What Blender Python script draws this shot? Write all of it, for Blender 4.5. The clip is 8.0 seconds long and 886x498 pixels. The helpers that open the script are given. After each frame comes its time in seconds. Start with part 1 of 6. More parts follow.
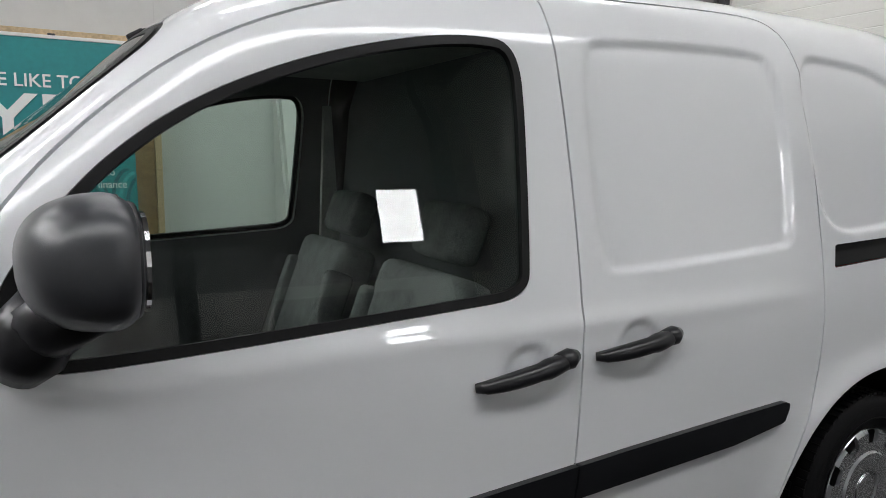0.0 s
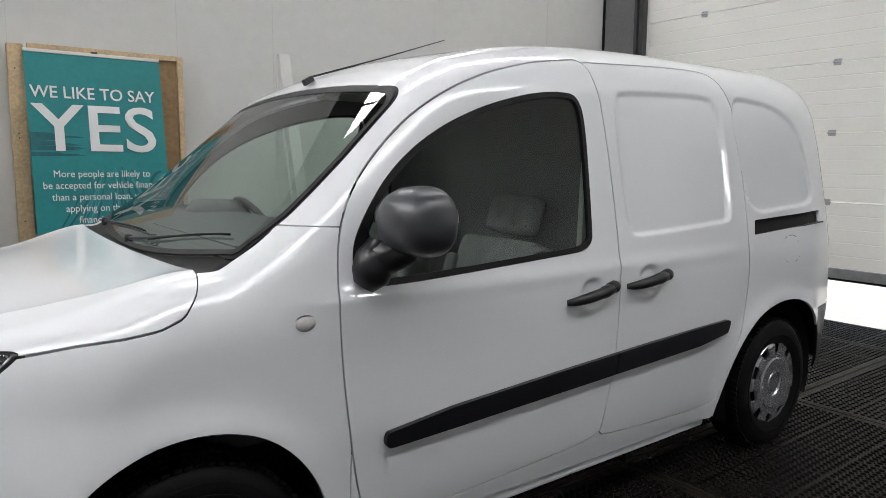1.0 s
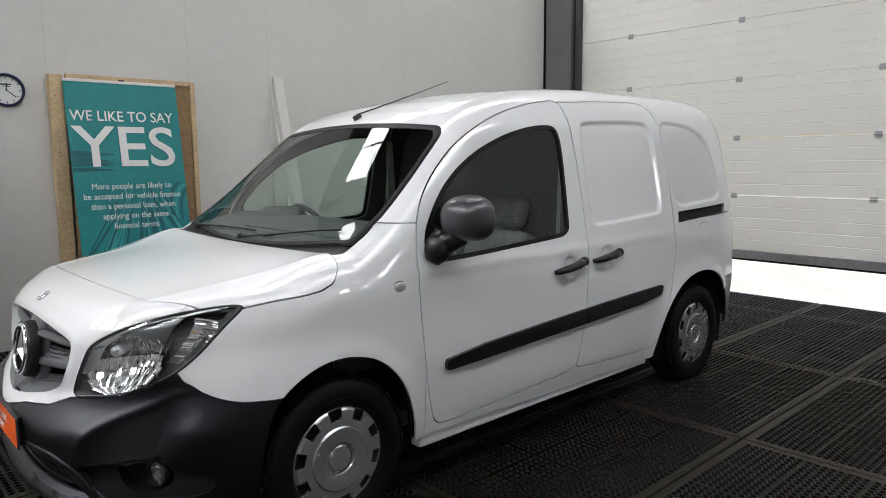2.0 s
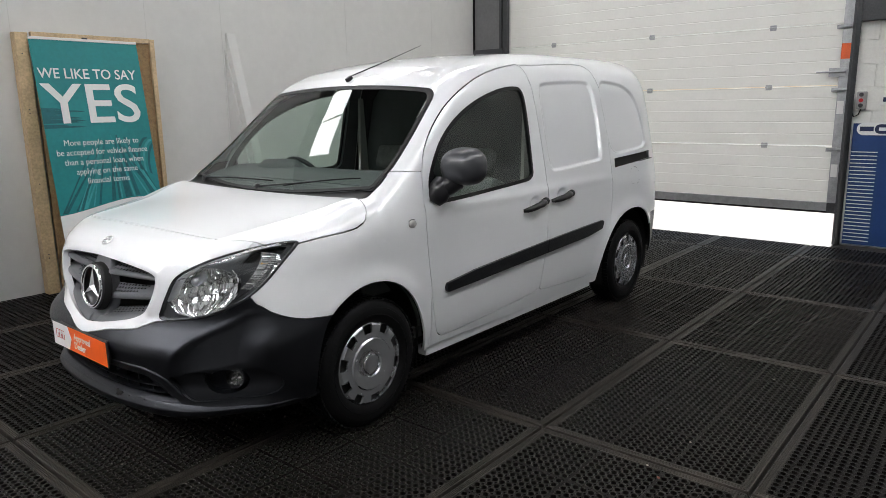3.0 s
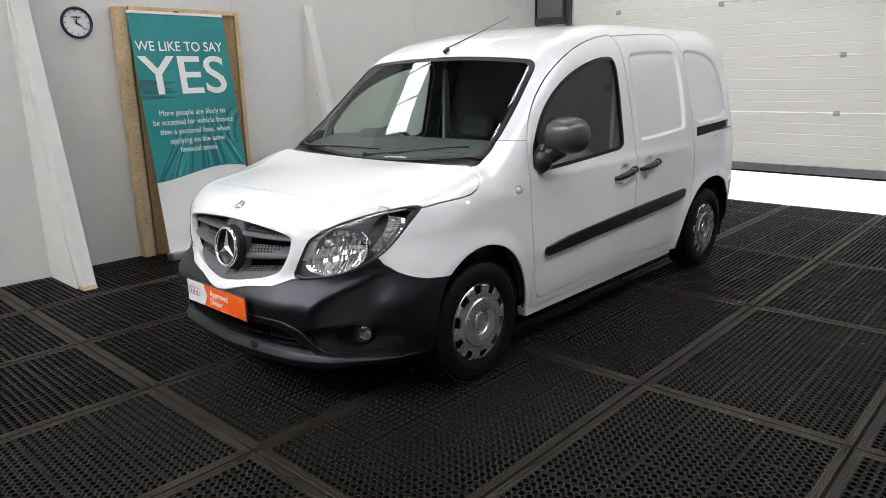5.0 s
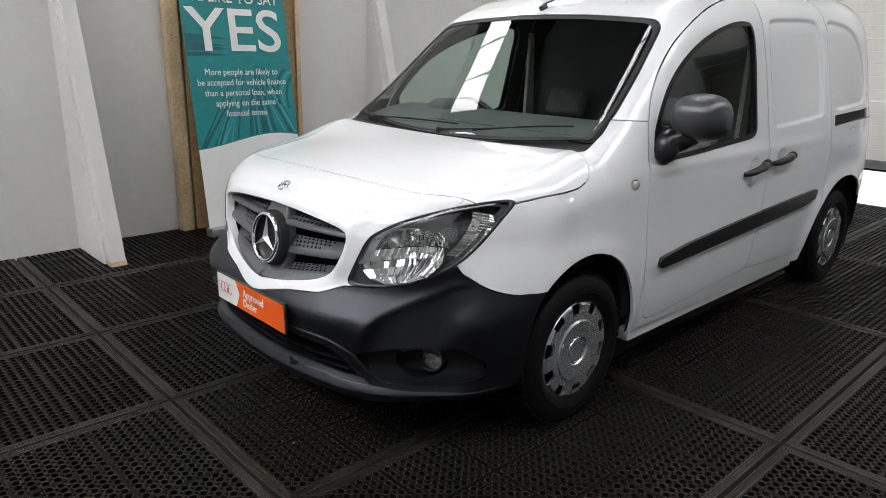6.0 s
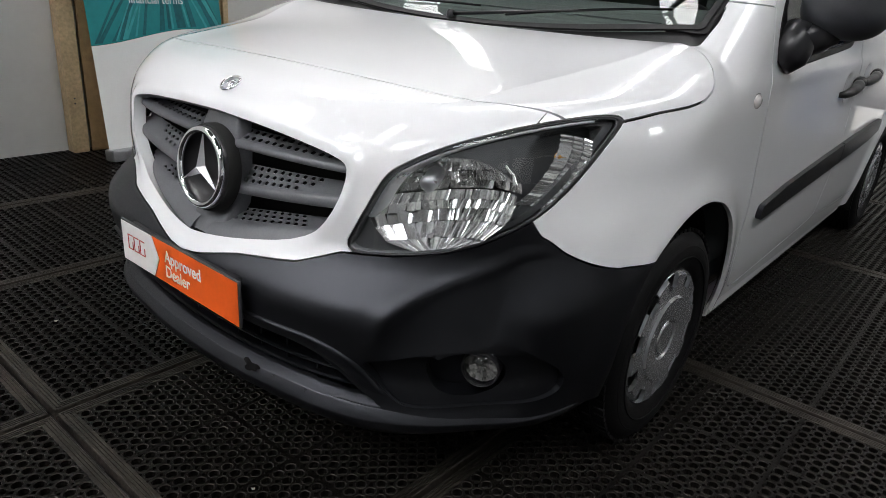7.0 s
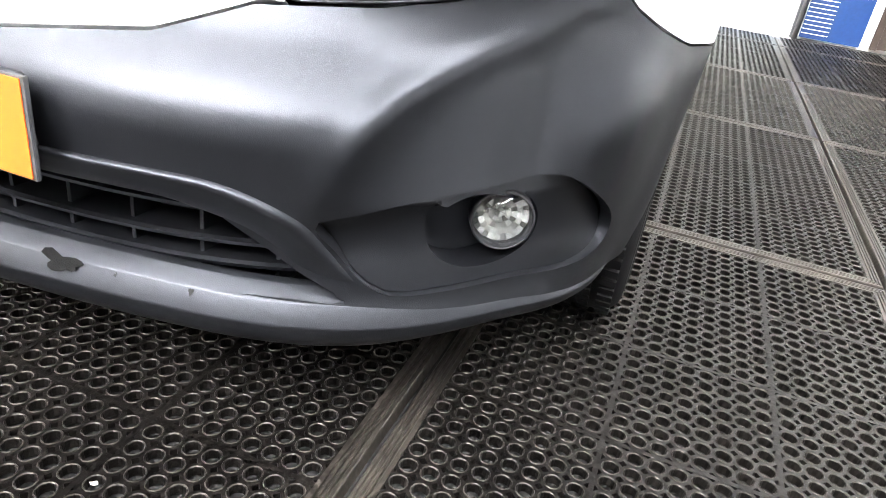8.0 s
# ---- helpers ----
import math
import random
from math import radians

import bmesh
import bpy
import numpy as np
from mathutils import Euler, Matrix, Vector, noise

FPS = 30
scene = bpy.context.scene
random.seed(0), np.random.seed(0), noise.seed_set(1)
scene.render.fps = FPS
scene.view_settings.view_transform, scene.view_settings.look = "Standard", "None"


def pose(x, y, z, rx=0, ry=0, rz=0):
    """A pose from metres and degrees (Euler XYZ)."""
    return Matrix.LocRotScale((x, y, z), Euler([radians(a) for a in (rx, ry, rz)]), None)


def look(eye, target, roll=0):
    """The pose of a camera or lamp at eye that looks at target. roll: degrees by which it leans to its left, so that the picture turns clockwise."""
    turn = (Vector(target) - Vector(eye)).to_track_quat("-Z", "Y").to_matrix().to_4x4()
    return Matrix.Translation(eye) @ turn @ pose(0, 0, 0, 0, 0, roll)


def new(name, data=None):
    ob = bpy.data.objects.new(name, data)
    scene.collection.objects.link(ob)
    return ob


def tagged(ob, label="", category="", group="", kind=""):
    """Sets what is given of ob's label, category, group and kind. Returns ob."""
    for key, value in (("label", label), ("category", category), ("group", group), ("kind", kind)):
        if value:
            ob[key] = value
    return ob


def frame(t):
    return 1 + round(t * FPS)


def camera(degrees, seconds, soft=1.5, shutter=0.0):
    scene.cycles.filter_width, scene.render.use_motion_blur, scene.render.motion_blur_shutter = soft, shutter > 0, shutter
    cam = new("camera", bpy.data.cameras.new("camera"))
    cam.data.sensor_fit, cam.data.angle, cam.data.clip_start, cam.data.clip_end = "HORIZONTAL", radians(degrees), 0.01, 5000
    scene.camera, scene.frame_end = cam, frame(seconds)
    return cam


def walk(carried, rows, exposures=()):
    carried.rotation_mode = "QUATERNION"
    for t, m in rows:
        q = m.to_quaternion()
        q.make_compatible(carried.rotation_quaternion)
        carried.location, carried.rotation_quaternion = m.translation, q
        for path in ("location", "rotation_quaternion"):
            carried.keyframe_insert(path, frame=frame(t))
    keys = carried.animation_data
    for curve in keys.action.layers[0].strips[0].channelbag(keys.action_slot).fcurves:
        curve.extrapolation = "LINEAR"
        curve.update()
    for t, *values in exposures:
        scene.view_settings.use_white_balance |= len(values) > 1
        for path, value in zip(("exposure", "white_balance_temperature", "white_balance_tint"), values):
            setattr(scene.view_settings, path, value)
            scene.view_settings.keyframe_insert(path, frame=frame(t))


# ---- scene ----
cam = camera(65.4, 8.0, soft=0.85)
PATH = [
    (0, (1.423, -2.004, 1.306), (2.384, -0.269, 1.051), 0.5),
    (0.5, (0.991, -2.248, 1.316), (2.129, -0.622, 1.07), 0.1),
    (1, (0.429, -2.439, 1.324), (1.62, -0.853, 1.071), 0.5),
    (1.5, (-0.033, -2.712, 1.362), (1.242, -1.193, 1.105), -0.0),
    (2.8, (-1.096, -3.051, 1.445), (0.366, -1.731, 1.101), -1.0),
    (3, (-1.207, -3.043, 1.454), (0.297, -1.789, 1.05), -0.9),
    (3.5, (-1.468, -3.06, 1.472), (0.096, -1.901, 1.011), -0.7),
    (4, (-1.567, -3.056, 1.475), (-0.011, -1.89, 1.006), -1.1),
    (4.5, (-1.611, -3.016, 1.477), (-0.111, -1.784, 0.995), -1.2),
    (5, (-1.569, -2.898, 1.475), (-0.148, -1.578, 0.987), -1.2),
    (5.2, (-1.507, -2.799, 1.462), (-0.113, -1.452, 0.971), -1.2),
    (6.3, (-1.053, -2.064, 1.358), (0.247, -0.678, 0.735), 2.3),
    (6.5, (-0.974, -1.894, 1.315), (0.359, -0.571, 0.626), 3.1),
    (7, (-0.785, -1.436, 1.171), (0.652, -0.258, 0.432), 4.2),
    (7.5, (-0.625, -1.055, 0.941), (1.012, -0.301, 0.073), 7.4),
    (8, (-0.524, -0.861, 0.748), (1.179, -0.348, -0.167), 8.8),
]
walk(cam, [(t, look(eye, target, roll)) for t, eye, target, roll in PATH],
     [(0, -0.03), (1, -0.08), (1.5, -0.14), (3, 0.02), (3.5, 0.12), (4, 0.17), (5, 0.17), (5.7, 0.07), (6.5, -0.09), (7.2, -0.13), (7.5, 0.42), (7.7, 1.42), (8, 2.94)])

# a showroom bay in a warehouse: white panel van on black rubber ring mats

# ---- world and light ----
world = bpy.data.worlds.new("world")
scene.world = world
world.use_nodes = True
sky = world.node_tree.nodes.new("ShaderNodeTexSky")
sky.sky_type, sky.sun_disc = "NISHITA", False
sky.sun_elevation, sky.sun_rotation = radians(44), radians(76)
world.node_tree.links.new(sky.outputs[0], world.node_tree.nodes["Background"].inputs[0])
world.node_tree.nodes["Background"].inputs[1].default_value = 0.07
sun = new("sun", bpy.data.lights.new("sun", "SUN"))
sun.data.energy, sun.data.angle, sun.data.color = 4.6, radians(0.6), (1, 0.96, 0.90)
sun.matrix_world = look((27, 5, 20), (7, 0, 0))
ROOFLIGHT = 13.5


# ---- materials ----
def material(name, colour, rough=0.5, metal=0.0, spread=0.0, scale=8.0, bump=0.0, bump_scale=60.0, coat=0.0, spec=0.5, second=None, noise_mix=0.5, sheen=None):
    m = bpy.data.materials.new(name)
    m.use_nodes = True
    nt = m.node_tree
    b = nt.nodes["Principled BSDF"]
    b.inputs["Base Color"].default_value = (*colour, 1)
    b.inputs["Roughness"].default_value = rough
    b.inputs["Metallic"].default_value = metal
    b.inputs["Coat Weight"].default_value = coat
    b.inputs["Coat Roughness"].default_value = 0.03
    b.inputs["Specular IOR Level"].default_value = spec
    if sheen:
        b.inputs["Specular Tint"].default_value = (*sheen, 1)
    co = nt.nodes.new("ShaderNodeTexCoord")
    if spread or second:
        n1, n2 = nt.nodes.new("ShaderNodeTexNoise"), nt.nodes.new("ShaderNodeTexNoise")
        n1.inputs["Scale"].default_value, n2.inputs["Scale"].default_value = scale, scale * 11
        n1.inputs["Detail"].default_value = n2.inputs["Detail"].default_value = 6
        nt.links.new(co.outputs["Object"], n1.inputs["Vector"])
        nt.links.new(co.outputs["Object"], n2.inputs["Vector"])
        mx = nt.nodes.new("ShaderNodeMix")
        mx.inputs[0].default_value = noise_mix
        nt.links.new(n1.outputs["Fac"], mx.inputs[2])
        nt.links.new(n2.outputs["Fac"], mx.inputs[3])
        ramp = nt.nodes.new("ShaderNodeValToRGB")
        lo = [max(c * (1 - spread), 0) for c in colour]
        hi = second or [min(c * (1 + spread), 1) for c in colour]
        ramp.color_ramp.elements[0].position, ramp.color_ramp.elements[1].position = 0.36, 0.66
        ramp.color_ramp.elements[0].color, ramp.color_ramp.elements[1].color = (*lo, 1), (*hi, 1)
        nt.links.new(mx.outputs[0], ramp.inputs[0])
        nt.links.new(ramp.outputs[0], b.inputs["Base Color"])
        rr = nt.nodes.new("ShaderNodeMapRange")
        rr.inputs[3].default_value, rr.inputs[4].default_value = max(rough - 0.08, 0.02), min(rough + 0.08, 1)
        nt.links.new(n1.outputs["Fac"], rr.inputs[0])
        nt.links.new(rr.outputs[0], b.inputs["Roughness"])
    if bump:
        n3, bp = nt.nodes.new("ShaderNodeTexNoise"), nt.nodes.new("ShaderNodeBump")
        n3.inputs["Scale"].default_value, n3.inputs["Detail"].default_value = bump_scale, 4
        bp.inputs["Strength"].default_value, bp.inputs["Distance"].default_value = bump, 0.004
        nt.links.new(co.outputs["Object"], n3.inputs["Vector"])
        nt.links.new(n3.outputs["Fac"], bp.inputs["Height"])
        nt.links.new(bp.outputs[0], b.inputs["Normal"])
    return m


def glow(name, colour, strength):
    m = bpy.data.materials.new(name)
    m.use_nodes = True
    nt = m.node_tree
    nt.nodes.remove(nt.nodes["Principled BSDF"])
    e = nt.nodes.new("ShaderNodeEmission")
    e.inputs[0].default_value, e.inputs[1].default_value = (*colour, 1), strength
    nt.links.new(e.outputs[0], nt.nodes["Material Output"].inputs[0])
    return m


def pane_material(name, tint, ior=1.5, rough=0.0):
    m = bpy.data.materials.new(name)
    m.use_nodes = True
    nt = m.node_tree
    nt.nodes.remove(nt.nodes["Principled BSDF"])
    t, g, f, mx = (nt.nodes.new("ShaderNode" + k) for k in ("BsdfTransparent", "BsdfGlossy", "LayerWeight", "MixShader"))
    t.inputs[0].default_value = (*tint, 1)
    g.inputs["Roughness"].default_value = rough
    f.inputs[0].default_value = 0.5
    bare = ((ior - 1) / (ior + 1)) ** 2 * 1.6
    prev = f.outputs["Facing"]
    for op, val in (("POWER", 5.0), ("MULTIPLY", 1 - bare), ("ADD", bare)):
        n = nt.nodes.new("ShaderNodeMath")
        n.operation = op
        nt.links.new(prev, n.inputs[0])
        n.inputs[1].default_value = val
        prev = n.outputs[0]
    nt.links.new(prev, mx.inputs[0])
    nt.links.new(t.outputs[0], mx.inputs[1])
    nt.links.new(g.outputs[0], mx.inputs[2])
    nt.links.new(mx.outputs[0], nt.nodes["Material Output"].inputs[0])
    return m


PAINT = material("white_paint", (0.79, 0.80, 0.82), 0.30, coat=1.0, bump=0.012, bump_scale=420)
BLACK_PLASTIC = material("grained_black_plastic", (0.0040, 0.0043, 0.0052), 0.39, spread=0.35, scale=4, spec=0.66, bump=0.12, bump_scale=900, sheen=(0.77, 0.80, 0.90))
GLOSS_BLACK = material("satin_black_plastic", (0.012, 0.012, 0.014), 0.32, spread=0.2, scale=10)
LAMP_BEZEL = material("dark_lamp_bezel", (0.13, 0.135, 0.14), 0.18, 0.50, spread=0.08, scale=20)
WET_BLACK = material("wet_black_plastic", (0.0025, 0.0025, 0.0027), 0.20, spread=0.3, scale=30, spec=0.2, sheen=(0.3, 0.3, 0.3))
BAND = material("black_glass_band", (0.003, 0.003, 0.0035), 0.55, spread=0.2, scale=10)
SEAL = material("black_rubber_seal", (0.004, 0.004, 0.0045), 0.45, spread=0.2, scale=10, spec=0.3)
SEAM = material("painted_board_joint", (0.60, 0.595, 0.575), 0.65, spread=0.05, scale=3)
WORN_RUBBER = material("worn_rubber_rim", (0.0110, 0.0101, 0.0089), 0.34, spread=0.5, scale=9, bump=0.3, bump_scale=160, second=(0.036, 0.0325, 0.028), spec=0.55, sheen=(0.45, 0.42, 0.39))
FOG_CHROME = material("fog_lamp_reflector", (0.27, 0.27, 0.255), 0.2, 0.6, spread=0.1, scale=60)
SATIN = material("satin_silver_trim", (0.66, 0.67, 0.69), 0.30, 0.80, spread=0.06, scale=25)
RUBBER = material("black_rubber", (0.0042, 0.0042, 0.0045), 0.66, spread=0.35, scale=14, bump=0.2, bump_scale=300, spec=0.28, sheen=(0.5, 0.5, 0.52))
# near-black: shade of gaps and openings put into colour; black wheels use it too
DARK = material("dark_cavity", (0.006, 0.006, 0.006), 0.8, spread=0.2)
GLASS = pane_material("green_tinted_glass", (0.76, 0.85, 0.80), 1.45)
CLEAR = pane_material("clear_polycarbonate", (0.93, 0.94, 0.95), 1.5)
CHROME = material("chrome", (0.82, 0.83, 0.85), 0.07, 1.0, spread=0.04, scale=30)
SILVER = material("silver_wheel_paint", (0.46, 0.47, 0.49), 0.24, 0.72, spread=0.03, scale=25, coat=0.2)
GREY_PLASTIC = material("grey_grille_plastic", (0.13, 0.135, 0.145), 0.42, 0.35, spread=0.12, scale=20, bump=0.06, bump_scale=600)
MIRROR_PLASTIC = material("grained_mirror_plastic", (0.034, 0.0355, 0.041), 0.34, spread=0.10, scale=12, bump=0.06, bump_scale=700, spec=0.8)
AMBER = material("amber_lens", (0.55, 0.28, 0.06), 0.15, spread=0.1, scale=40)
RED_LENS = material("red_lens", (0.42, 0.03, 0.02), 0.12, spread=0.15, scale=30, coat=0.6)
FROSTED = material("clear_ribbed_lens", (0.55, 0.54, 0.52), 0.14, spread=0.15, scale=60, coat=0.6)
SEAT_CLOTH = material("grey_seat_cloth", (0.14, 0.145, 0.142), 0.9, spread=0.3, scale=20, bump=0.5, bump_scale=260)
DASH = material("charcoal_dashboard_plastic", (0.075, 0.08, 0.082), 0.6, spread=0.15, scale=10, bump=0.2, bump_scale=500)
LINING = material("grey_cabin_lining", (0.42, 0.42, 0.39), 0.85, spread=0.15, scale=8)
WALL_WHITE = material("white_painted_board", (0.66, 0.655, 0.635), 0.62, spread=0.035, scale=1.1, bump=0.12, bump_scale=22)
WALL_GREY = material("grey_sheeted_wall", (0.24, 0.24, 0.24), 0.6, spread=0.25, scale=0.9, bump=0.1, bump_scale=10)
BRIGHT_REFLECTOR = material("bright_lamp_reflector", (0.88, 0.88, 0.87), 0.11, 0.76, spread=0.05, scale=30)
BLOCK_WHITE = material("white_painted_blockwork", (0.74, 0.735, 0.70), 0.6, spread=0.06, scale=4, bump=0.35, bump_scale=45)
SHUTTER_WHITE = material("cream_white_door_panel", (0.86, 0.855, 0.81), 0.45, spread=0.02, scale=3, bump=0.05, bump_scale=60)
GALV = material("galvanised_steel", (0.42, 0.43, 0.44), 0.42, 0.8, spread=0.2, scale=18, bump=0.08, bump_scale=90)
STEEL_DARK = material("dark_grey_painted_steel", (0.05, 0.052, 0.056), 0.5, spread=0.25, scale=6, bump=0.1)
COLUMN_GREY = material("grey_sheet_steel", (0.17, 0.17, 0.172), 0.5, spread=0.12, scale=3, bump=0.05)
PINE = material("bare_pine_timber", (0.60, 0.45, 0.27), 0.65, spread=0.24, scale=5, bump=0.2, bump_scale=50)
OSB = material("strand_board", (0.36, 0.235, 0.115), 0.7, spread=0.5, scale=26, bump=0.5, bump_scale=70, noise_mix=0.7)
BROWN_DOOR = material("dark_brown_door", (0.055, 0.038, 0.030), 0.45, spread=0.25, scale=5)
TEAL = material("teal_banner_print", (0.012, 0.235, 0.245), 0.45, spread=0.10, scale=2.5)
TEAL_DARK = material("deep_teal_print", (0.008, 0.12, 0.14), 0.45, spread=0.25, scale=3)
TEAL_LIGHT = material("pale_teal_print", (0.05, 0.34, 0.36), 0.45, spread=0.2, scale=3)
PRINT_WHITE = material("white_print", (0.80, 0.81, 0.80), 0.5, spread=0.02)
BLUE = material("royal_blue_board", (0.008, 0.042, 0.16), 0.4, spread=0.10, scale=3)
NAVY = material("navy_print", (0.008, 0.018, 0.07), 0.4, spread=0.1)
ORANGE = material("orange_plate_print", (0.86, 0.125, 0.018), 0.35, spread=0.04, scale=8)
PLATE_WHITE = material("white_plate_print", (0.80, 0.79, 0.78), 0.35, spread=0.03)
RED_PAINT = material("red_plastic", (0.50, 0.018, 0.022), 0.3, spread=0.1)
ORANGE_TAPE = material("orange_tape", (0.80, 0.13, 0.03), 0.5, spread=0.08)
WHITE_PLASTIC = material("white_plastic", (0.76, 0.76, 0.74), 0.4, spread=0.03)
GREY_BOX = material("grey_plastic_box", (0.36, 0.36, 0.35), 0.5, spread=0.08)
CONCRETE = material("pale_concrete", (0.62, 0.61, 0.60), 0.8, spread=0.12, scale=1.6, bump=0.2, bump_scale=40)
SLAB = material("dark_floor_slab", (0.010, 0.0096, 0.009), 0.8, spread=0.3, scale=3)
ROOF_DARK = material("dark_roof_sheet", (0.13, 0.13, 0.13), 0.7, spread=0.2, scale=1.0)
MAT_RUBBER = material("worn_black_mat_rubber", (0.0036, 0.0032, 0.0030), 0.36, spread=0.4, scale=5, bump=0.35, bump_scale=140, second=(0.0090, 0.0078, 0.0069), spec=0.22, sheen=(0.30, 0.28, 0.27))
STRIP_RUBBER = material("scuffed_grey_rubber_edge", (0.0085, 0.0079, 0.0070), 0.36, spread=0.4, scale=7, bump=0.3, bump_scale=90, second=(0.046, 0.040, 0.033), spec=0.5, sheen=(0.55, 0.50, 0.46))
ROOF_GLOW = glow("daylit_rooflight_sheet", (0.99, 0.985, 0.995), ROOFLIGHT)
# south strip: emission turned down so less light falls on that side
ROOF_GLOW_DIM = glow("dimmed_rooflight_sheet", (0.98, 0.985, 0.995), ROOFLIGHT * 0.74)
# front panels: emission raised well above the strips' to brighten the van's front
ROOF_GLOW_WIDE = glow("boosted_rooflight_sheet", (0.99, 0.985, 0.995), ROOFLIGHT * 1.95)
WINDOW_GLOW = glow("daylit_window_pane", (0.96, 0.98, 1.0), 22.0)


# ---- mesh helpers ----
def put(name, verts, faces, mat, parent=None, label="", smooth_shade=False):
    me = bpy.data.meshes.new(name)
    me.from_pydata([tuple(map(float, v)) for v in verts], [], [tuple(int(i) for i in f) for f in faces])
    me.materials.append(mat)
    if smooth_shade:
        me.shade_smooth()
    me.update()
    ob = new(name, me)
    if parent:
        ob.parent = parent
    return tagged(ob, label)


def part(name, bm, mat, parent=None, label="", smooth_shade=False):
    bmesh.ops.recalc_face_normals(bm, faces=bm.faces)
    me = bpy.data.meshes.new(name)
    bm.to_mesh(me)
    bm.free()
    me.materials.append(mat)
    if smooth_shade:
        me.shade_smooth()
    ob = new(name, me)
    if parent:
        ob.parent = parent
    return tagged(ob, label)


def thing(name, label, category, at=(0, 0, 0), group="", kind=""):
    ob = new(name)
    ob.location = at
    ob.empty_display_size = 0.1
    return tagged(ob, label, category, group, kind)


def box(lo, hi, bevel=0.0, bm=None, seg=2):
    own = bmesh.new()
    c = [(a + b) / 2 for a, b in zip(lo, hi)]
    s = [abs(b - a) for a, b in zip(lo, hi)]
    bmesh.ops.create_cube(own, size=1, matrix=Matrix.Translation(c) @ Matrix.Diagonal((*s, 1)))
    if bevel:
        bmesh.ops.bevel(own, geom=own.edges[:], offset=min(bevel, min(s) * 0.45), segments=seg, affect="EDGES", profile=0.6)
    if bm is None:
        return own
    add(bm, own)
    return bm


def add(bm, other, m=None):
    if m is not None:
        bmesh.ops.transform(other, matrix=m, verts=other.verts)
    me = bpy.data.meshes.new("tmp")
    other.to_mesh(me)
    other.free()
    bm.from_mesh(me)
    bpy.data.meshes.remove(me)
    return bm


def tube(points, r, sides=10, closed=False, radii=None):
    """A round bar along points."""
    pts = [Vector(p) for p in points]
    n = len(pts)
    bm = bmesh.new()
    rings = []
    ref = None
    for i, p in enumerate(pts):
        if closed:
            d = pts[(i + 1) % n] - pts[i - 1]
        else:
            d = pts[min(i + 1, n - 1)] - pts[max(i - 1, 0)]
        d.normalize()
        if ref is None:
            ref = d.orthogonal().normalized()
        ref = (ref - d * ref.dot(d)).normalized()
        side = d.cross(ref)
        rr = radii[i] if radii else r
        rings.append([bm.verts.new(p + rr * (math.cos(a) * ref + math.sin(a) * side)) for a in [2 * math.pi * k / sides for k in range(sides)]])
    for i in range(n if closed else n - 1):
        a, b = rings[i], rings[(i + 1) % n]
        for k in range(sides):
            bm.faces.new((a[k], a[(k + 1) % sides], b[(k + 1) % sides], b[k]))
    if not closed:
        bm.faces.new(rings[0][::-1])
        bm.faces.new(rings[-1])
    return bm


def lathe(profile, sides=48, axis="y", start=0.0, stop=2 * math.pi):
    """Turns (radius, along) pairs round an axis."""
    bm = bmesh.new()
    whole = stop - start > 6.28
    count = sides if whole else sides + 1
    rings = []
    for r, h in profile:
        ring = []
        for k in range(count):
            a = start + (stop - start) * k / sides
            c, s = r * math.cos(a), r * math.sin(a)
            ring.append(bm.verts.new({"y": (c, h, s), "z": (c, s, h), "x": (h, c, s)}[axis]))
        rings.append(ring)
    for a, b in zip(rings, rings[1:]):
        for k in range(sides):
            q = (k + 1) % count
            bm.faces.new((a[k], a[q], b[q], b[k]))
    bmesh.ops.remove_doubles(bm, verts=bm.verts, dist=1e-5)
    return bm


def prism(poly, lo, hi, axis="y", bevel=0.0):
    """A flat outline pushed through from lo to hi along an axis."""
    bm = bmesh.new()
    def at(a, b, h):
        return {"y": (a, h, b), "x": (h, a, b), "z": (a, b, h)}[axis]
    f0 = [bm.verts.new(at(a, b, lo)) for a, b in poly]
    f1 = [bm.verts.new(at(a, b, hi)) for a, b in poly]
    bm.faces.new(f0)
    bm.faces.new(f1[::-1])
    for i in range(len(poly)):
        j = (i + 1) % len(poly)
        bm.faces.new((f0[i], f0[j], f1[j], f1[i]))
    bmesh.ops.recalc_face_normals(bm, faces=bm.faces)
    if bevel:
        bmesh.ops.bevel(bm, geom=bm.edges[:], offset=bevel, segments=2, affect="EDGES")
    return bm


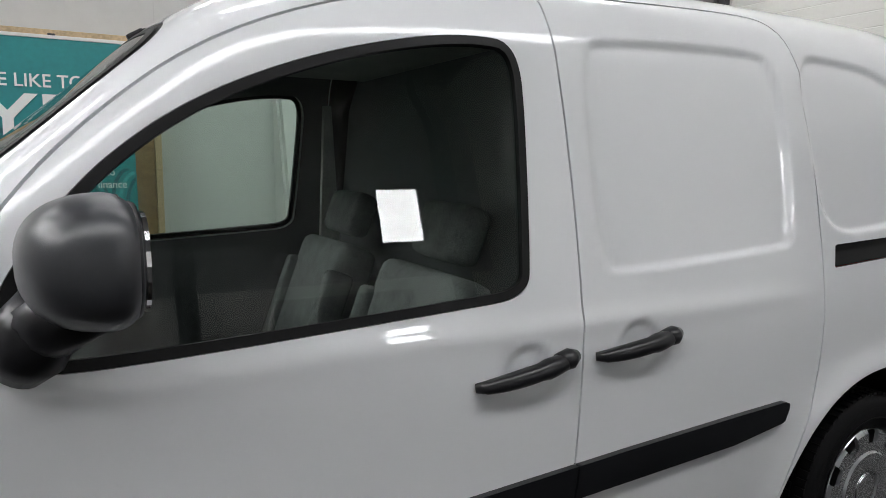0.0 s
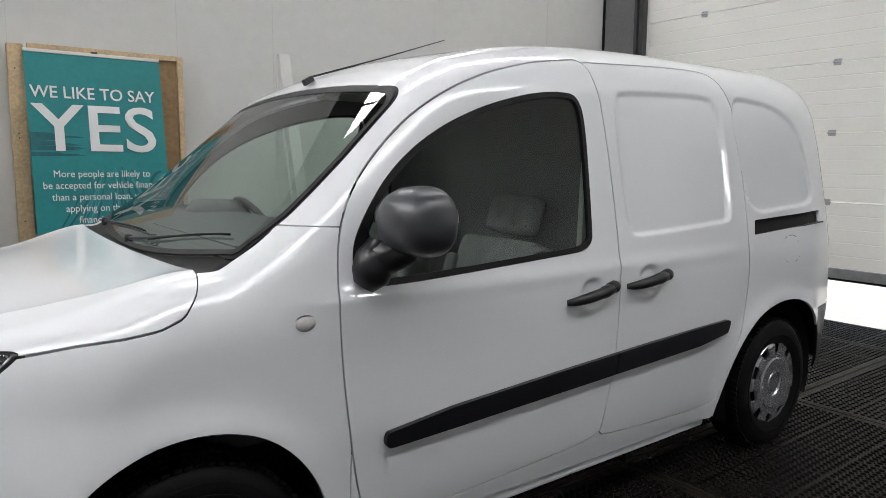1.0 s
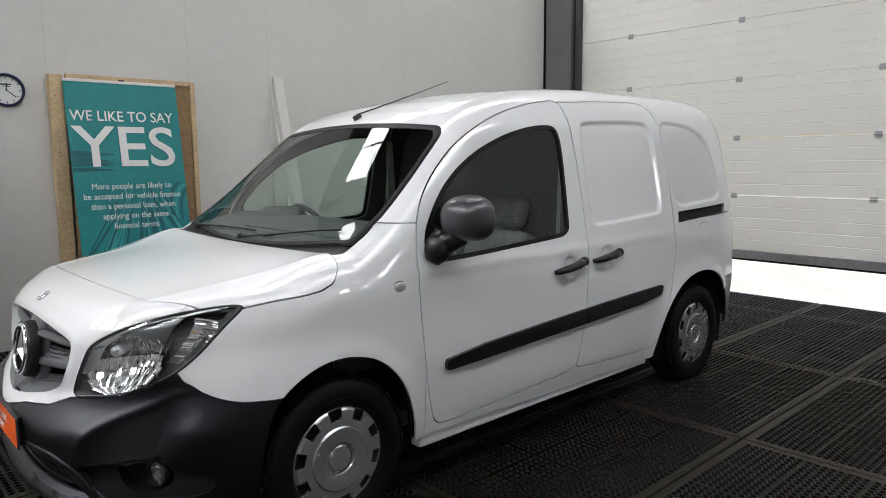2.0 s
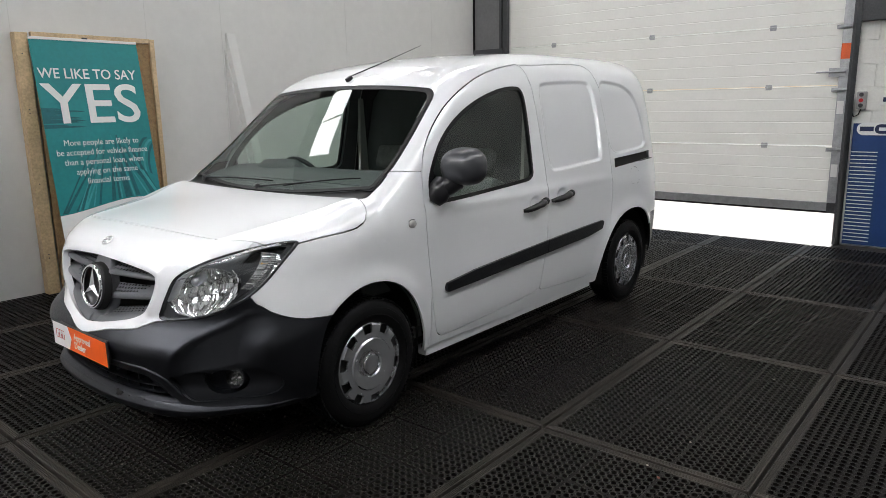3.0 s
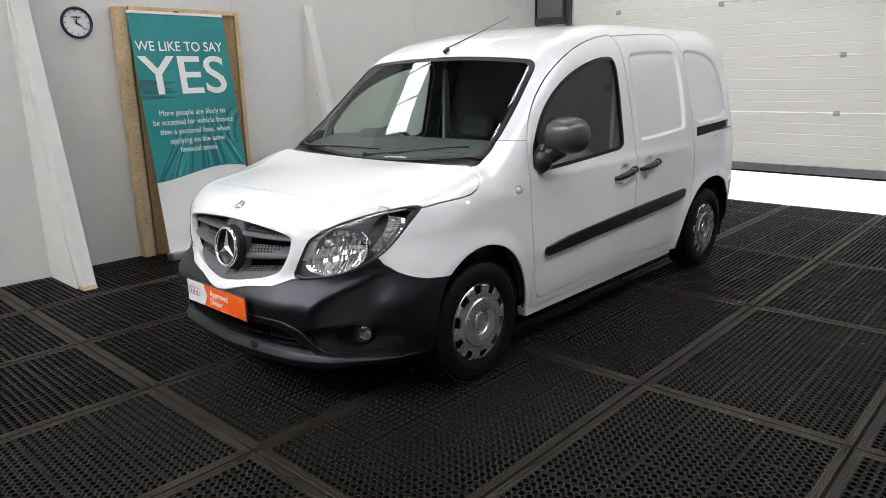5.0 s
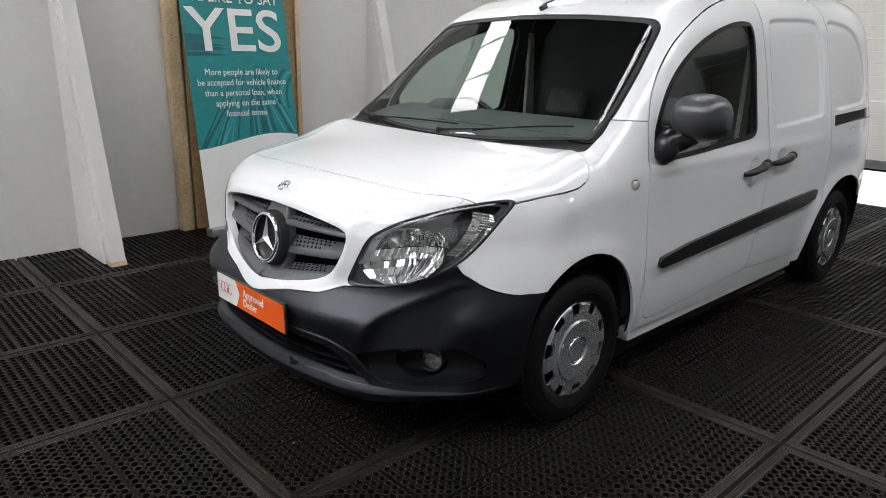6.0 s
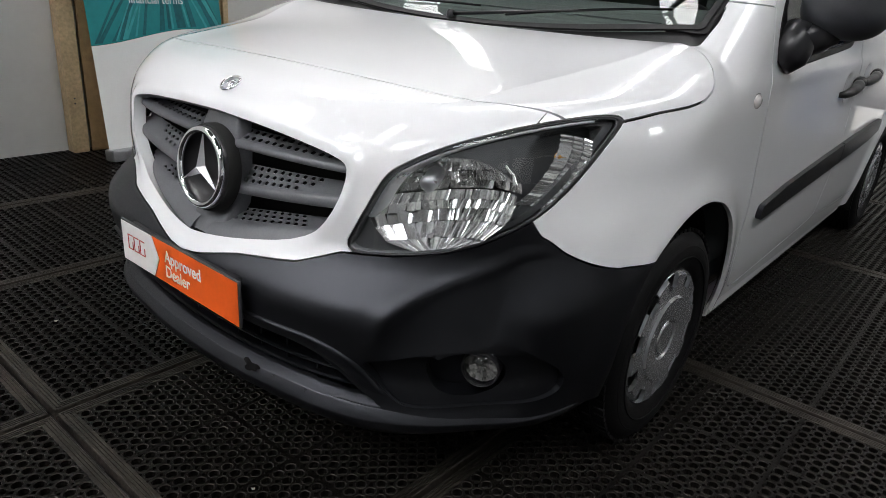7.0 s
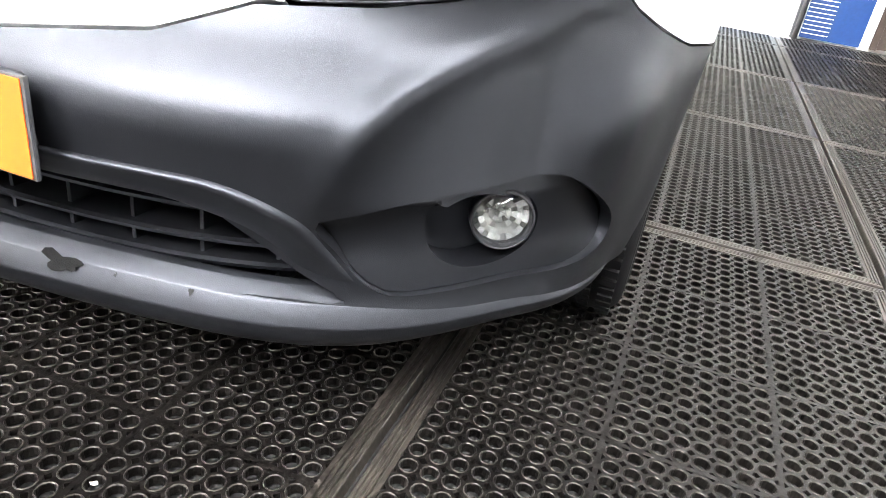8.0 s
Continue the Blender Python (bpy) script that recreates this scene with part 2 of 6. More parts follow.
def lettering(name, words, size, m, mat, parent, align="CENTER", depth=0.0012, squeeze=1.0, label="", bold=0.0, apart=False):
    cu = bpy.data.curves.new("text", "FONT")
    cu.body, cu.size, cu.align_x, cu.extrude, cu.resolution_u = words, size, align, depth, 4
    cu.offset = bold
    ob = bpy.data.objects.new("text", cu)
    scene.collection.objects.link(ob)
    bpy.context.view_layer.update()
    me = bpy.data.meshes.new_from_object(ob.evaluated_get(bpy.context.evaluated_depsgraph_get()))
    bpy.data.objects.remove(ob)
    bpy.data.curves.remove(cu)
    me.name = name
    me.materials.clear()
    me.materials.append(mat)
    me.transform(m @ Matrix.Diagonal((squeeze, 1, 1, 1)))
    if apart:
        bm = bmesh.new()
        bm.from_mesh(me)
        bmesh.ops.remove_doubles(bm, verts=bm.verts, dist=1e-5)
        todo = set(bm.verts)
        while todo:
            group, edge = set(), [todo.pop()]
            while edge:
                v = edge.pop()
                group.add(v)
                for e in v.link_edges:
                    o = e.other_vert(v)
                    if o in todo:
                        todo.discard(o)
                        edge.append(o)
            place = {v: k for k, v in enumerate(group)}
            faces = [[place[v] for v in f.verts] for f in bm.faces if f.verts[0] in group]
            put("letter", [v.co for v in group], faces, mat, parent)
        bm.free()
        bpy.data.meshes.remove(me)
        return None
    got = new(name, me)
    got.parent = parent
    return tagged(got, label)


# ---- the room ----
def room():
    wall_x, end_x = -9.5, 6.87
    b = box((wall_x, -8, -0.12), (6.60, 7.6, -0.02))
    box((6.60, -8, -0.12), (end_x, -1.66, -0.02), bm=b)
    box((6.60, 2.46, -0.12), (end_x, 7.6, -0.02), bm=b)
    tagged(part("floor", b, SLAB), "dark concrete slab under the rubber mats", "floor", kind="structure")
    tagged(part("threshold", box((6.60, -1.655, -0.12), (end_x + 0.305, 2.455, -0.016)), CONCRETE), "pale concrete threshold under the raised door", "threshold", kind="structure")
    b = box((end_x + 0.31, -14, -0.12), (60, 16, -0.02))
    tagged(part("ground", b, CONCRETE), "sunlit pale concrete yard outside the door", "ground", kind="structure")
    # white boarded partition, in two planes
    tagged(part("wall_north", box((0.22, 3.02, -0.03), (end_x, 3.14, 3.75)), WALL_WHITE), "white painted boarded partition wall with scuffs", "wall", kind="structure")
    tagged(part("wall_north_near", box((wall_x, 2.93, -0.03), (0.22, 3.05, 3.75)), WALL_WHITE), "white painted boarded partition wall, nearer panel", "wall", kind="structure")
    tagged(part("wall_west", box((wall_x - 0.2, -8, -0.03), (wall_x, 7.6, 6.2)), WALL_GREY), "grey sheeted end wall of the warehouse", "wall", kind="structure")
    tagged(part("wall_south", box((wall_x, -8.2, -0.03), (end_x, -8, 6.2)), WALL_GREY), "grey sheeted long wall of the warehouse", "wall", kind="structure")
    south = tagged(part("wall_lining", box((wall_x, -8.0, -0.02), (end_x, -7.93, 2.35)), BLOCK_WHITE), "white painted lower lining of the long warehouse wall", "wall", kind="structure")
    for x in (-5.6, -0.9, 3.6):
        part("wall_opening", box((x, -7.935, 0.0), (x + 1.9, -7.915, 2.1), 0.01), STEEL_DARK, south, "dark steel door leaf")
    for x in (-6.9, -2.2, 2.6, 6.2):
        tagged(part("steel_column", box((x - 0.1, -7.9, -0.02), (x + 0.1, -7.66, 6.1), 0.006), STEEL_DARK), "dark grey steel column against the long wall", "column", kind="structure")
    tagged(part("wall_back", box((wall_x, 7.4, -0.03), (end_x, 7.6, 6.2)), WALL_GREY), "outer wall beyond the partition", "wall", kind="structure")
    # east wall with the sectional door's opening and a side door
    b = bmesh.new()
    box((end_x, 2.44, -0.03), (end_x + 0.3, 7.6, 6.2), bm=b)
    box((end_x, -2.325, -0.03), (end_x + 0.3, -1.64, 2.22), bm=b)
    box((end_x, -8.2, -0.03), (end_x + 0.3, -3.285, 2.22), bm=b)
    box((end_x, -8.2, 2.22), (end_x + 0.3, -1.64, 6.2), bm=b)
    box((end_x, -1.64, 4.2), (end_x + 0.3, 2.44, 6.2), bm=b)
    east = tagged(part("wall_east", b, BLOCK_WHITE), "white painted blockwork wall round the door", "wall", kind="structure")
    # blocks by the side door, each with its own joints
    course, n = 0.225, 0
    z = 0.0
    row = 0
    while z < 2.18:
        edges = [-1.65] + ([-1.87] if row % 2 else []) + [-2.09 if not row % 2 else -2.32] + ([-2.32] if not row % 2 else [])
        for a, c in zip(edges, edges[1:]):
            if abs(a - c) > 0.05:
                blk = box((end_x - 0.010, c + 0.004, z + 0.004), (end_x - 0.0005, a - 0.004, min(z + course - 0.004, 2.21)), 0.003, seg=1)
                part("block", blk, BLOCK_WHITE, east)
        z += course
        row += 1
    w = thing("window_1", "bright daylit window high in the long wall", "window", (5.5, -7.985, 3.25), kind="structure")
    part("pane", box((-0.32, -0.01, -0.38), (0.32, 0.0, 0.38)), WINDOW_GLOW, w)
    fb = box((-0.38, 0.001, -0.44), (0.38, 0.05, -0.38))
    for lo, hi in (((-0.38, 0.001, 0.38), (0.38, 0.05, 0.44)), ((-0.38, 0.001, -0.38), (-0.32, 0.05, 0.38)), ((0.32, 0.001, -0.38), (0.38, 0.05, 0.38))):
        box(lo, hi, bm=fb)
    part("window_frame", fb, STEEL_DARK, w)
    # roof with daylight strips
    b = bmesh.new()
    for y0, y1 in ((-8.2, -4.3), (-3.3, 0.70), (1.20, 4.60), (5.35, 7.6)):
        box((wall_x - 0.2, y0, 6.1), (end_x + 0.3, y1, 6.2), bm=b)
    tagged(part("ceiling", b, ROOF_DARK), "dark sheeted warehouse roof", "ceiling", kind="structure")
    for y0, y1, gap in ((-4.3, -3.3, None), (0.70, 1.20, (-1.5, 1.0)), (4.65, 5.35, (-1.5, 1.0))):
        light = thing("rooflight", "long translucent rooflight strip glowing with daylight", "rooflight", ((wall_x + end_x) / 2, (y0 + y1) / 2, 6.1), "rooflight strips")
        x = -7.93
        while x < end_x - 0.3:
            solid = gap and gap[0] < x < gap[1]
            b = box((x, y0, 6.11), (min(x + 0.57, end_x), y1, 6.15))
            bmesh.ops.translate(b, verts=b.verts, vec=-light.location)
            part("sheet", b, ROOF_DARK if solid else ROOF_GLOW_DIM if y0 < -3 else ROOF_GLOW, light, "dark infill sheet" if solid else "")
            b = box((x + 0.57, y0, 6.06), (x + 0.61, y1, 6.15))
            bmesh.ops.translate(b, verts=b.verts, vec=-light.location)
            part("glazing_bar", b, STEEL_DARK, light)
            x += 0.61
    # wider rooflights over the front of the bay
    for y0, y1 in ((-1.6, -0.6), (2.4, 3.4)):
        light = thing("rooflight", "wide translucent rooflight panel glowing with daylight", "rooflight", (-4.9, (y0 + y1) / 2, 6.07), "rooflight panels")
        for k in range(2):
            x = -7.7 + 1.8 * k
            b = box((x, y0, 6.05), (x + 1.72, y1, 6.09))
            bmesh.ops.translate(b, verts=b.verts, vec=-light.location)
            part("sheet", b, ROOF_GLOW_WIDE, light)
            b = box((x + 1.72, y0, 6.03), (x + 1.80, y1, 6.095))
            bmesh.ops.translate(b, verts=b.verts, vec=-light.location)
            part("glazing_bar", b, STEEL_DARK, light)


room()


# ---- sectional door and what hangs round it ----
def sectional_door():
    x = 6.90
    door = thing("sectional_door", "raised cream sectional overhead door, open a gap at the floor", "garage door", (x, 0.42, 0))
    def own(name, b, mat, parent=door, label=""):
        bmesh.ops.translate(b, verts=b.verts, vec=(-x, -0.42, 0))
        return part(name, b, mat, parent, label)
    z = 0.405
    while z < 4.3:
        h = 0.59 if z < 0.5 else 0.61
        prof = []
        for k in range(5):
            base = z + h * k / 5
            top = z + h * (k + 1) / 5
            dip = 0.006 if k == 4 else 0.0028
            prof += [(x - 0.022, base + 0.004), (x - 0.022, top - 0.007), (x - 0.022 + dip, top - 0.003)]
        prof += [(x + 0.02, z + h - 0.003), (x + 0.02, z + 0.003)]
        bm = bmesh.new()
        a = [bm.verts.new((px, -1.60, pz)) for px, pz in prof]
        c = [bm.verts.new((px, 2.46, pz)) for px, pz in prof]
        bm.faces.new(a)
        bm.faces.new(c[::-1])
        for k in range(len(prof)):
            q = (k + 1) % len(prof)
            bm.faces.new((a[k], a[q], c[q], c[k]))
        sec = own("panel", bm, SHUTTER_WHITE)
        for y in (1.765, 0.44, -0.89):
            hz = z + h - 0.005
            hb = bmesh.new()
            box((x - 0.034, y - 0.032, hz - 0.028), (x - 0.024, y + 0.032, hz + 0.028), 0.003, bm=hb, seg=1)
            add(hb, tube([(x - 0.036, y - 0.036, hz), (x - 0.036, y + 0.036, hz)], 0.007, 8))
            own("hinge", hb, GALV, sec, "small galvanised hinge")
        z += h
    own("bottom_rail", box((x - 0.03, -1.62, 0.318), (x + 0.025, 2.47, 0.407), 0.004), GALV, door, "grey aluminium bottom rail")
    own("rubber_seal", box((x - 0.02, -1.61, 0.296), (x + 0.015, 2.46, 0.320), 0.006), RUBBER)
    own("end_cap", box((x - 0.055, -1.64, 0.30), (x + 0.02, -1.55, 0.41), 0.01), STEEL_DARK)
    # guide rails either side
    for name, y0, y1 in (("guide_rail", -1.69, -1.64), ("guide_rail", 2.46, 2.52)):
        own(name, box((x - 0.10, y0, -0.02), (x - 0.03, y1, 4.4), 0.004), STEEL_DARK)
    own("side_plate", box((x - 0.058, -1.64, 0.41), (x - 0.030, -1.55, 4.2), 0.003), GALV, door, "galvanised edge stile")
    for zz in (0.96, 1.56, 2.17):
        rb = tube([(x - 0.075, -1.66, zz), (x - 0.075, -1.52, zz)], 0.016, 10)
        box((x - 0.085, -1.60, zz - 0.02), (x - 0.055, -1.50, zz + 0.02), 0.003, bm=rb)
        own("roller", rb, GALV)
    own("orange_tape", box((x - 0.062, -1.635, 1.86), (x - 0.0585, -1.552, 2.01)), ORANGE_TAPE, door, "orange warning tape")
    own("bolt_plate", box((x - 0.075, -1.62, 1.69), (x - 0.056, -1.46, 1.775), 0.004), GALV)
    own("slide_bolt", tube([(x - 0.085, -1.62, 1.735), (x - 0.085, -1.35, 1.735)], 0.009, 8), GALV, door, "sliding bolt")
    lab = bmesh.new()
    for zz in (1.32, 0.68):
        box((x - 0.0605, -1.62, zz), (x - 0.0585, -1.56, zz + 0.13), bm=lab)
    own("label_sticker", lab, WHITE_PLASTIC)
    # black curtain frame past the far jamb
    fr = bmesh.new()
    box((x - 0.12, 2.50, 2.12), (x - 0.065, 3.015, 2.215), bm=fr)
    own("side_channel", box((x - 0.12, 2.535, 2.215), (x - 0.065, 2.57, 4.2), 0.003), STEEL_DARK)
    own("cable_guard", fr, STEEL_DARK)
    own("side_cover", box((x - 0.105, 2.573, 2.217), (x - 0.075, 2.985, 4.2), 0.004), COLUMN_GREY, door, "grey steel side cover")
    own("cover_edge", box((x - 0.115, 2.987, 2.217), (x - 0.070, 3.016, 4.2), 0.003), RUBBER)


sectional_door()
pipe = thing("conduit_post", "black steel guide post beside the door", "post", (6.81, -1.685, -0.02))
part("post", tube([(0, 0, 0), (0, 0, 4.4)], 0.026, 14), STEEL_DARK, pipe, smooth_shade=True)


def side_door():
    d = thing("door_1", "dark brown timber side door with a steel handle", "door", (6.89, -2.805, 0), kind="structure")
    part("frame", box((-0.03, 0.42, 0), (0.12, 0.478, 2.19), 0.004), BROWN_DOOR, d)
    part("frame", box((-0.03, -0.478, 0), (0.12, -0.42, 2.19), 0.004), BROWN_DOOR, d)
    part("frame", box((-0.03, -0.42, 2.06), (0.12, 0.42, 2.19), 0.004), BROWN_DOOR, d)
    leaf = part("leaf", box((0.02, -0.415, 0.006), (0.064, 0.415, 2.055), 0.004), BROWN_DOOR, d)
    part("closer", box((-0.04, 0.25, 1.96), (0.018, 0.41, 2.03), 0.006), GALV, leaf)
    hb = box((0.005, 0.330, 0.93), (0.019, 0.375, 1.18), 0.004)
    add(hb, tube([(0.012, 0.352, 1.10), (-0.035, 0.352, 1.10), (-0.035, 0.24, 1.10)], 0.010, 10))
    part("handle", hb, GALV, leaf, "satin steel lever handle")
    lint = thing("lintel_beam", "dark grey steel beam above the side door", "beam", (6.83, -2.4, 2.205), kind="structure")
    part("beam", box((-0.03, -0.9, 0.0), (0.035, 0.69, 0.22), 0.005), STEEL_DARK, lint)


side_door()


def wall_fittings():
    x = 6.86
    a = thing("alarm_sounder", "round red alarm sounder on the white wall", "alarm", (x, -1.984, 1.946))
    part("base", lathe([(0.0, -0.0), (0.05, 0.0), (0.05, -0.02), (0.0, -0.02)], 24, "x"), WHITE_PLASTIC, a)
    part("dome", lathe([(0.048, -0.02), (0.050, -0.05), (0.042, -0.075), (0.02, -0.088), (0.0, -0.09)], 28, "x"), RED_PAINT, a, smooth_shade=True)
    s = thing("key_switch", "small grey square key switch on the wall", "switch", (x, -2.119, 1.95))
    part("box", box((-0.05, -0.045, -0.045), (0.0, 0.045, 0.045), 0.006), GREY_BOX, s)
    part("key_slot", box((-0.055, -0.01, -0.015), (-0.049, 0.01, 0.015), 0.002), WHITE_PLASTIC, s)
    c = thing("door_control_box", "grey door control box with red and green buttons", "control box", (x, -1.777, 1.451))
    part("box", box((-0.07, -0.042, -0.085), (0.0, 0.042, 0.085), 0.008), GREY_BOX, c)
    for zz, mt in ((0.055, STEEL_DARK), (0.0, RED_PAINT), (-0.05, STEEL_DARK)):
        part("button", lathe([(0.0, -0.095), (0.016, -0.095), (0.02, -0.088), (0.02, -0.07)], 16, "x"), mt, c).location = (0, 0, zz)
    part("cable", tube([(-0.03, 0.0, -0.085), (-0.03, 0.02, -0.14), (-0.02, 0.06, -0.16), (-0.012, 0.085, -0.10)], 0.006, 8), RUBBER, c, smooth_shade=True)
    t = thing("alarm_keypad", "white keypad with a dark display", "keypad", (x, -2.007, 1.449))
    part("case", box((-0.03, -0.075, -0.05), (0.0, 0.075, 0.05), 0.008), WHITE_PLASTIC, t)
    part("display", box((-0.034, -0.055, -0.015), (-0.029, 0.05, 0.028), 0.002), NAVY, t)


wall_fittings()


def blue_board():
    # printed board standing on the floor against the wall
    s = thing("sign_board", "royal blue printed sign board standing against the white wall", "sign", (6.855, -1.98, 0.0))
    part("board", box((-0.018, -0.257, 0.002), (-0.002, 0.255, 1.226), 0.002), BLUE, s)
    x = -0.0195
    right = [(0.16 + 0.062 * math.cos(a), 1.172 + 0.062 * math.sin(a)) for a in [math.pi * (k / 10 - 0.5) for k in range(11)]]
    left = [(-0.085 - 0.062 * math.cos(a), 1.172 - 0.062 * math.sin(a)) for a in [math.pi * (k / 10 - 0.5) for k in range(11)]]
    part("badge", prism(right + left, x, x - 0.002, "x"), PRINT_WHITE, s, "white rounded logo patch")
    r2 = [(0.02 + 0.046 * math.cos(a), 1.172 + 0.046 * math.sin(a)) for a in [math.pi * (k / 10 - 0.5) for k in range(11)]]
    l2 = [(-0.085 - 0.046 * math.cos(a), 1.172 - 0.046 * math.sin(a)) for a in [math.pi * (k / 10 - 0.5) for k in range(11)]]
    part("badge_field", prism(r2 + l2, x - 0.0025, x - 0.004, "x"), NAVY, s)
    part("badge_bar", box((x - 0.004, 0.075, 1.150), (x - 0.0025, 0.195, 1.195)), NAVY, s)
    part("badge_bar", box((x - 0.006, -0.095, 1.155), (x - 0.0045, 0.03, 1.187)), PRINT_WHITE, s)
    for k in range(25):
        z = 0.04 + k * 0.0375
        part("stripe", box((x - 0.0018, 0.02, z), (x, 0.25, z + 0.008)), PRINT_WHITE, s)
    # words run upwards: letters' x along +z, letters' up along +y, facing -x
    m = Matrix(((0, 0, -1, x), (0, 1, 0, -0.235), (1, 0, 0, 0.79), (0, 0, 0, 1)))
    lettering("lettering_line", "thank you and enjoy", 0.118, m, PRINT_WHITE, s, squeeze=0.80, bold=0.002, apart=True)


blue_board()


# ---- along the partition ----
def partition_fin(at_x, foot_y, wall_y, top, group):
    f = thing("raking_prop", "white painted timber raking prop with a boarded side, bare wood foot", "prop", (at_x, wall_y, 0), group)
    d = wall_y - foot_y
    part("gusset_board", prism([(0, 0.0), (-d + 0.10, 0.0), (0, top - 0.14)], -0.028, -0.010, "x"), WALL_WHITE, f)
    slope = [(-d, 0.0), (-d + 0.10, 0.0), (0.0, top - 0.16), (0.0, top), (-0.03, top)]
    part("timber", prism(slope, -0.010, 0.085, "x", 0.003), WALL_WHITE, f)
    part("bare_foot", prism([(-d - 0.003, -0.001), (-d + 0.06, -0.001), (-d + 0.095, 0.028), (-d + 0.006, 0.028)], -0.0125, 0.0875, "x"), PINE, f, "bare sawn timber end")
    for zz in (0.55, 0.58, 1.15, 1.18, 1.72):
        yy = -d + d * zz / top
        part("screw_head", lathe([(0.0, -0.003), (0.005, -0.002), (0.005, 0.0)], 8, "y"), STEEL_DARK, f).location = (0.03 + (0.02 if zz % 0.1 > 0.06 else 0), yy - 0.001, zz)


partition_fin(0.19, 2.315, 2.93, 2.35, "raking props")
partition_fin(2.825, 2.42, 3.02, 2.18, "raking props")

stud = thing("timber_stud", "bare pine timber stud standing against the partition", "timber", (0.905, 2.905, 0))
part("post", box((0.012, 0.012, 0), (0.105, 0.098, 2.060), 0.003), PINE, stud)
for zz in (0.3, 0.33, 0.9, 1.45, 1.48, 1.9):
    part("screw_head", lathe([(0.0, -0.003), (0.005, -0.002), (0.005, 0.0)], 8, "y"), STEEL_DARK, stud).location = (0.05, 0.0115, zz)
osb = thing("strand_board_panel", "brown strand board sheet with a timber edge, leaning on the partition", "board", (1.525, 2.925, 0))
part("sheet", box((-0.495, 0.0, 0), (0.455, 0.018, 2.03), 0.001), OSB, osb)
part("edge_batten", box((0.457, -0.02, 0), (0.497, 0.02, 2.065), 0.003), PINE, osb)
part("top_batten", box((-0.495, -0.02, 2.032), (0.455, 0.02, 2.068), 0.003), PINE, osb)


def wall_seams():
    for x, y in ((2.02, 3.02), (2.78, 3.02), (0.93, 3.02), (4.4, 3.02), (-0.55, 2.93), (5.9, 3.02)):
        t = thing("trim", "painted joint between wall boards", "trim", (x, y, 0), kind="structure")
        part("cover_strip", box((-0.0025, -0.0015, 0), (0.0025, -0.0002, 3.75)), SEAM, t)


wall_seams()


def clock():
    c = thing("wall_clock", "round wall clock with a dark blue rim and white dial", "clock", (0.655, 3.018, 1.93))
    part("rim", lathe([(0.105, 0.0), (0.118, -0.006), (0.120, -0.022), (0.112, -0.034), (0.102, -0.028), (0.101, -0.010)], 48, "y"), NAVY, c, smooth_shade=True)
    part("dial", lathe([(0.103, -0.010), (0.0, -0.0101)], 48, "y"), PRINT_WHITE, c)
    for k in range(12):
        part("hour_mark", add(bmesh.new(), box((-0.003, -0.0125, 0.080), (0.003, -0.0112, 0.094)), Matrix.Rotation(k * math.pi / 6, 4, "Y")), STEEL_DARK, c)
    part("print_bar", box((-0.035, -0.0125, 0.036), (0.035, -0.0112, 0.046)), STEEL_DARK, c)
    part("print_bar", box((-0.025, -0.0125, 0.024), (0.025, -0.0112, 0.030)), STEEL_DARK, c)
    part("hour_hand", add(bmesh.new(), box((-0.004, -0.016, -0.01), (0.004, -0.014, 0.052)), Matrix.Rotation(radians(5), 4, "Y")), STEEL_DARK, c)
    part("minute_hand", add(bmesh.new(), box((-0.003, -0.019, -0.012), (0.003, -0.017, 0.078)), Matrix.Rotation(radians(130), 4, "Y")), STEEL_DARK, c)


clock()


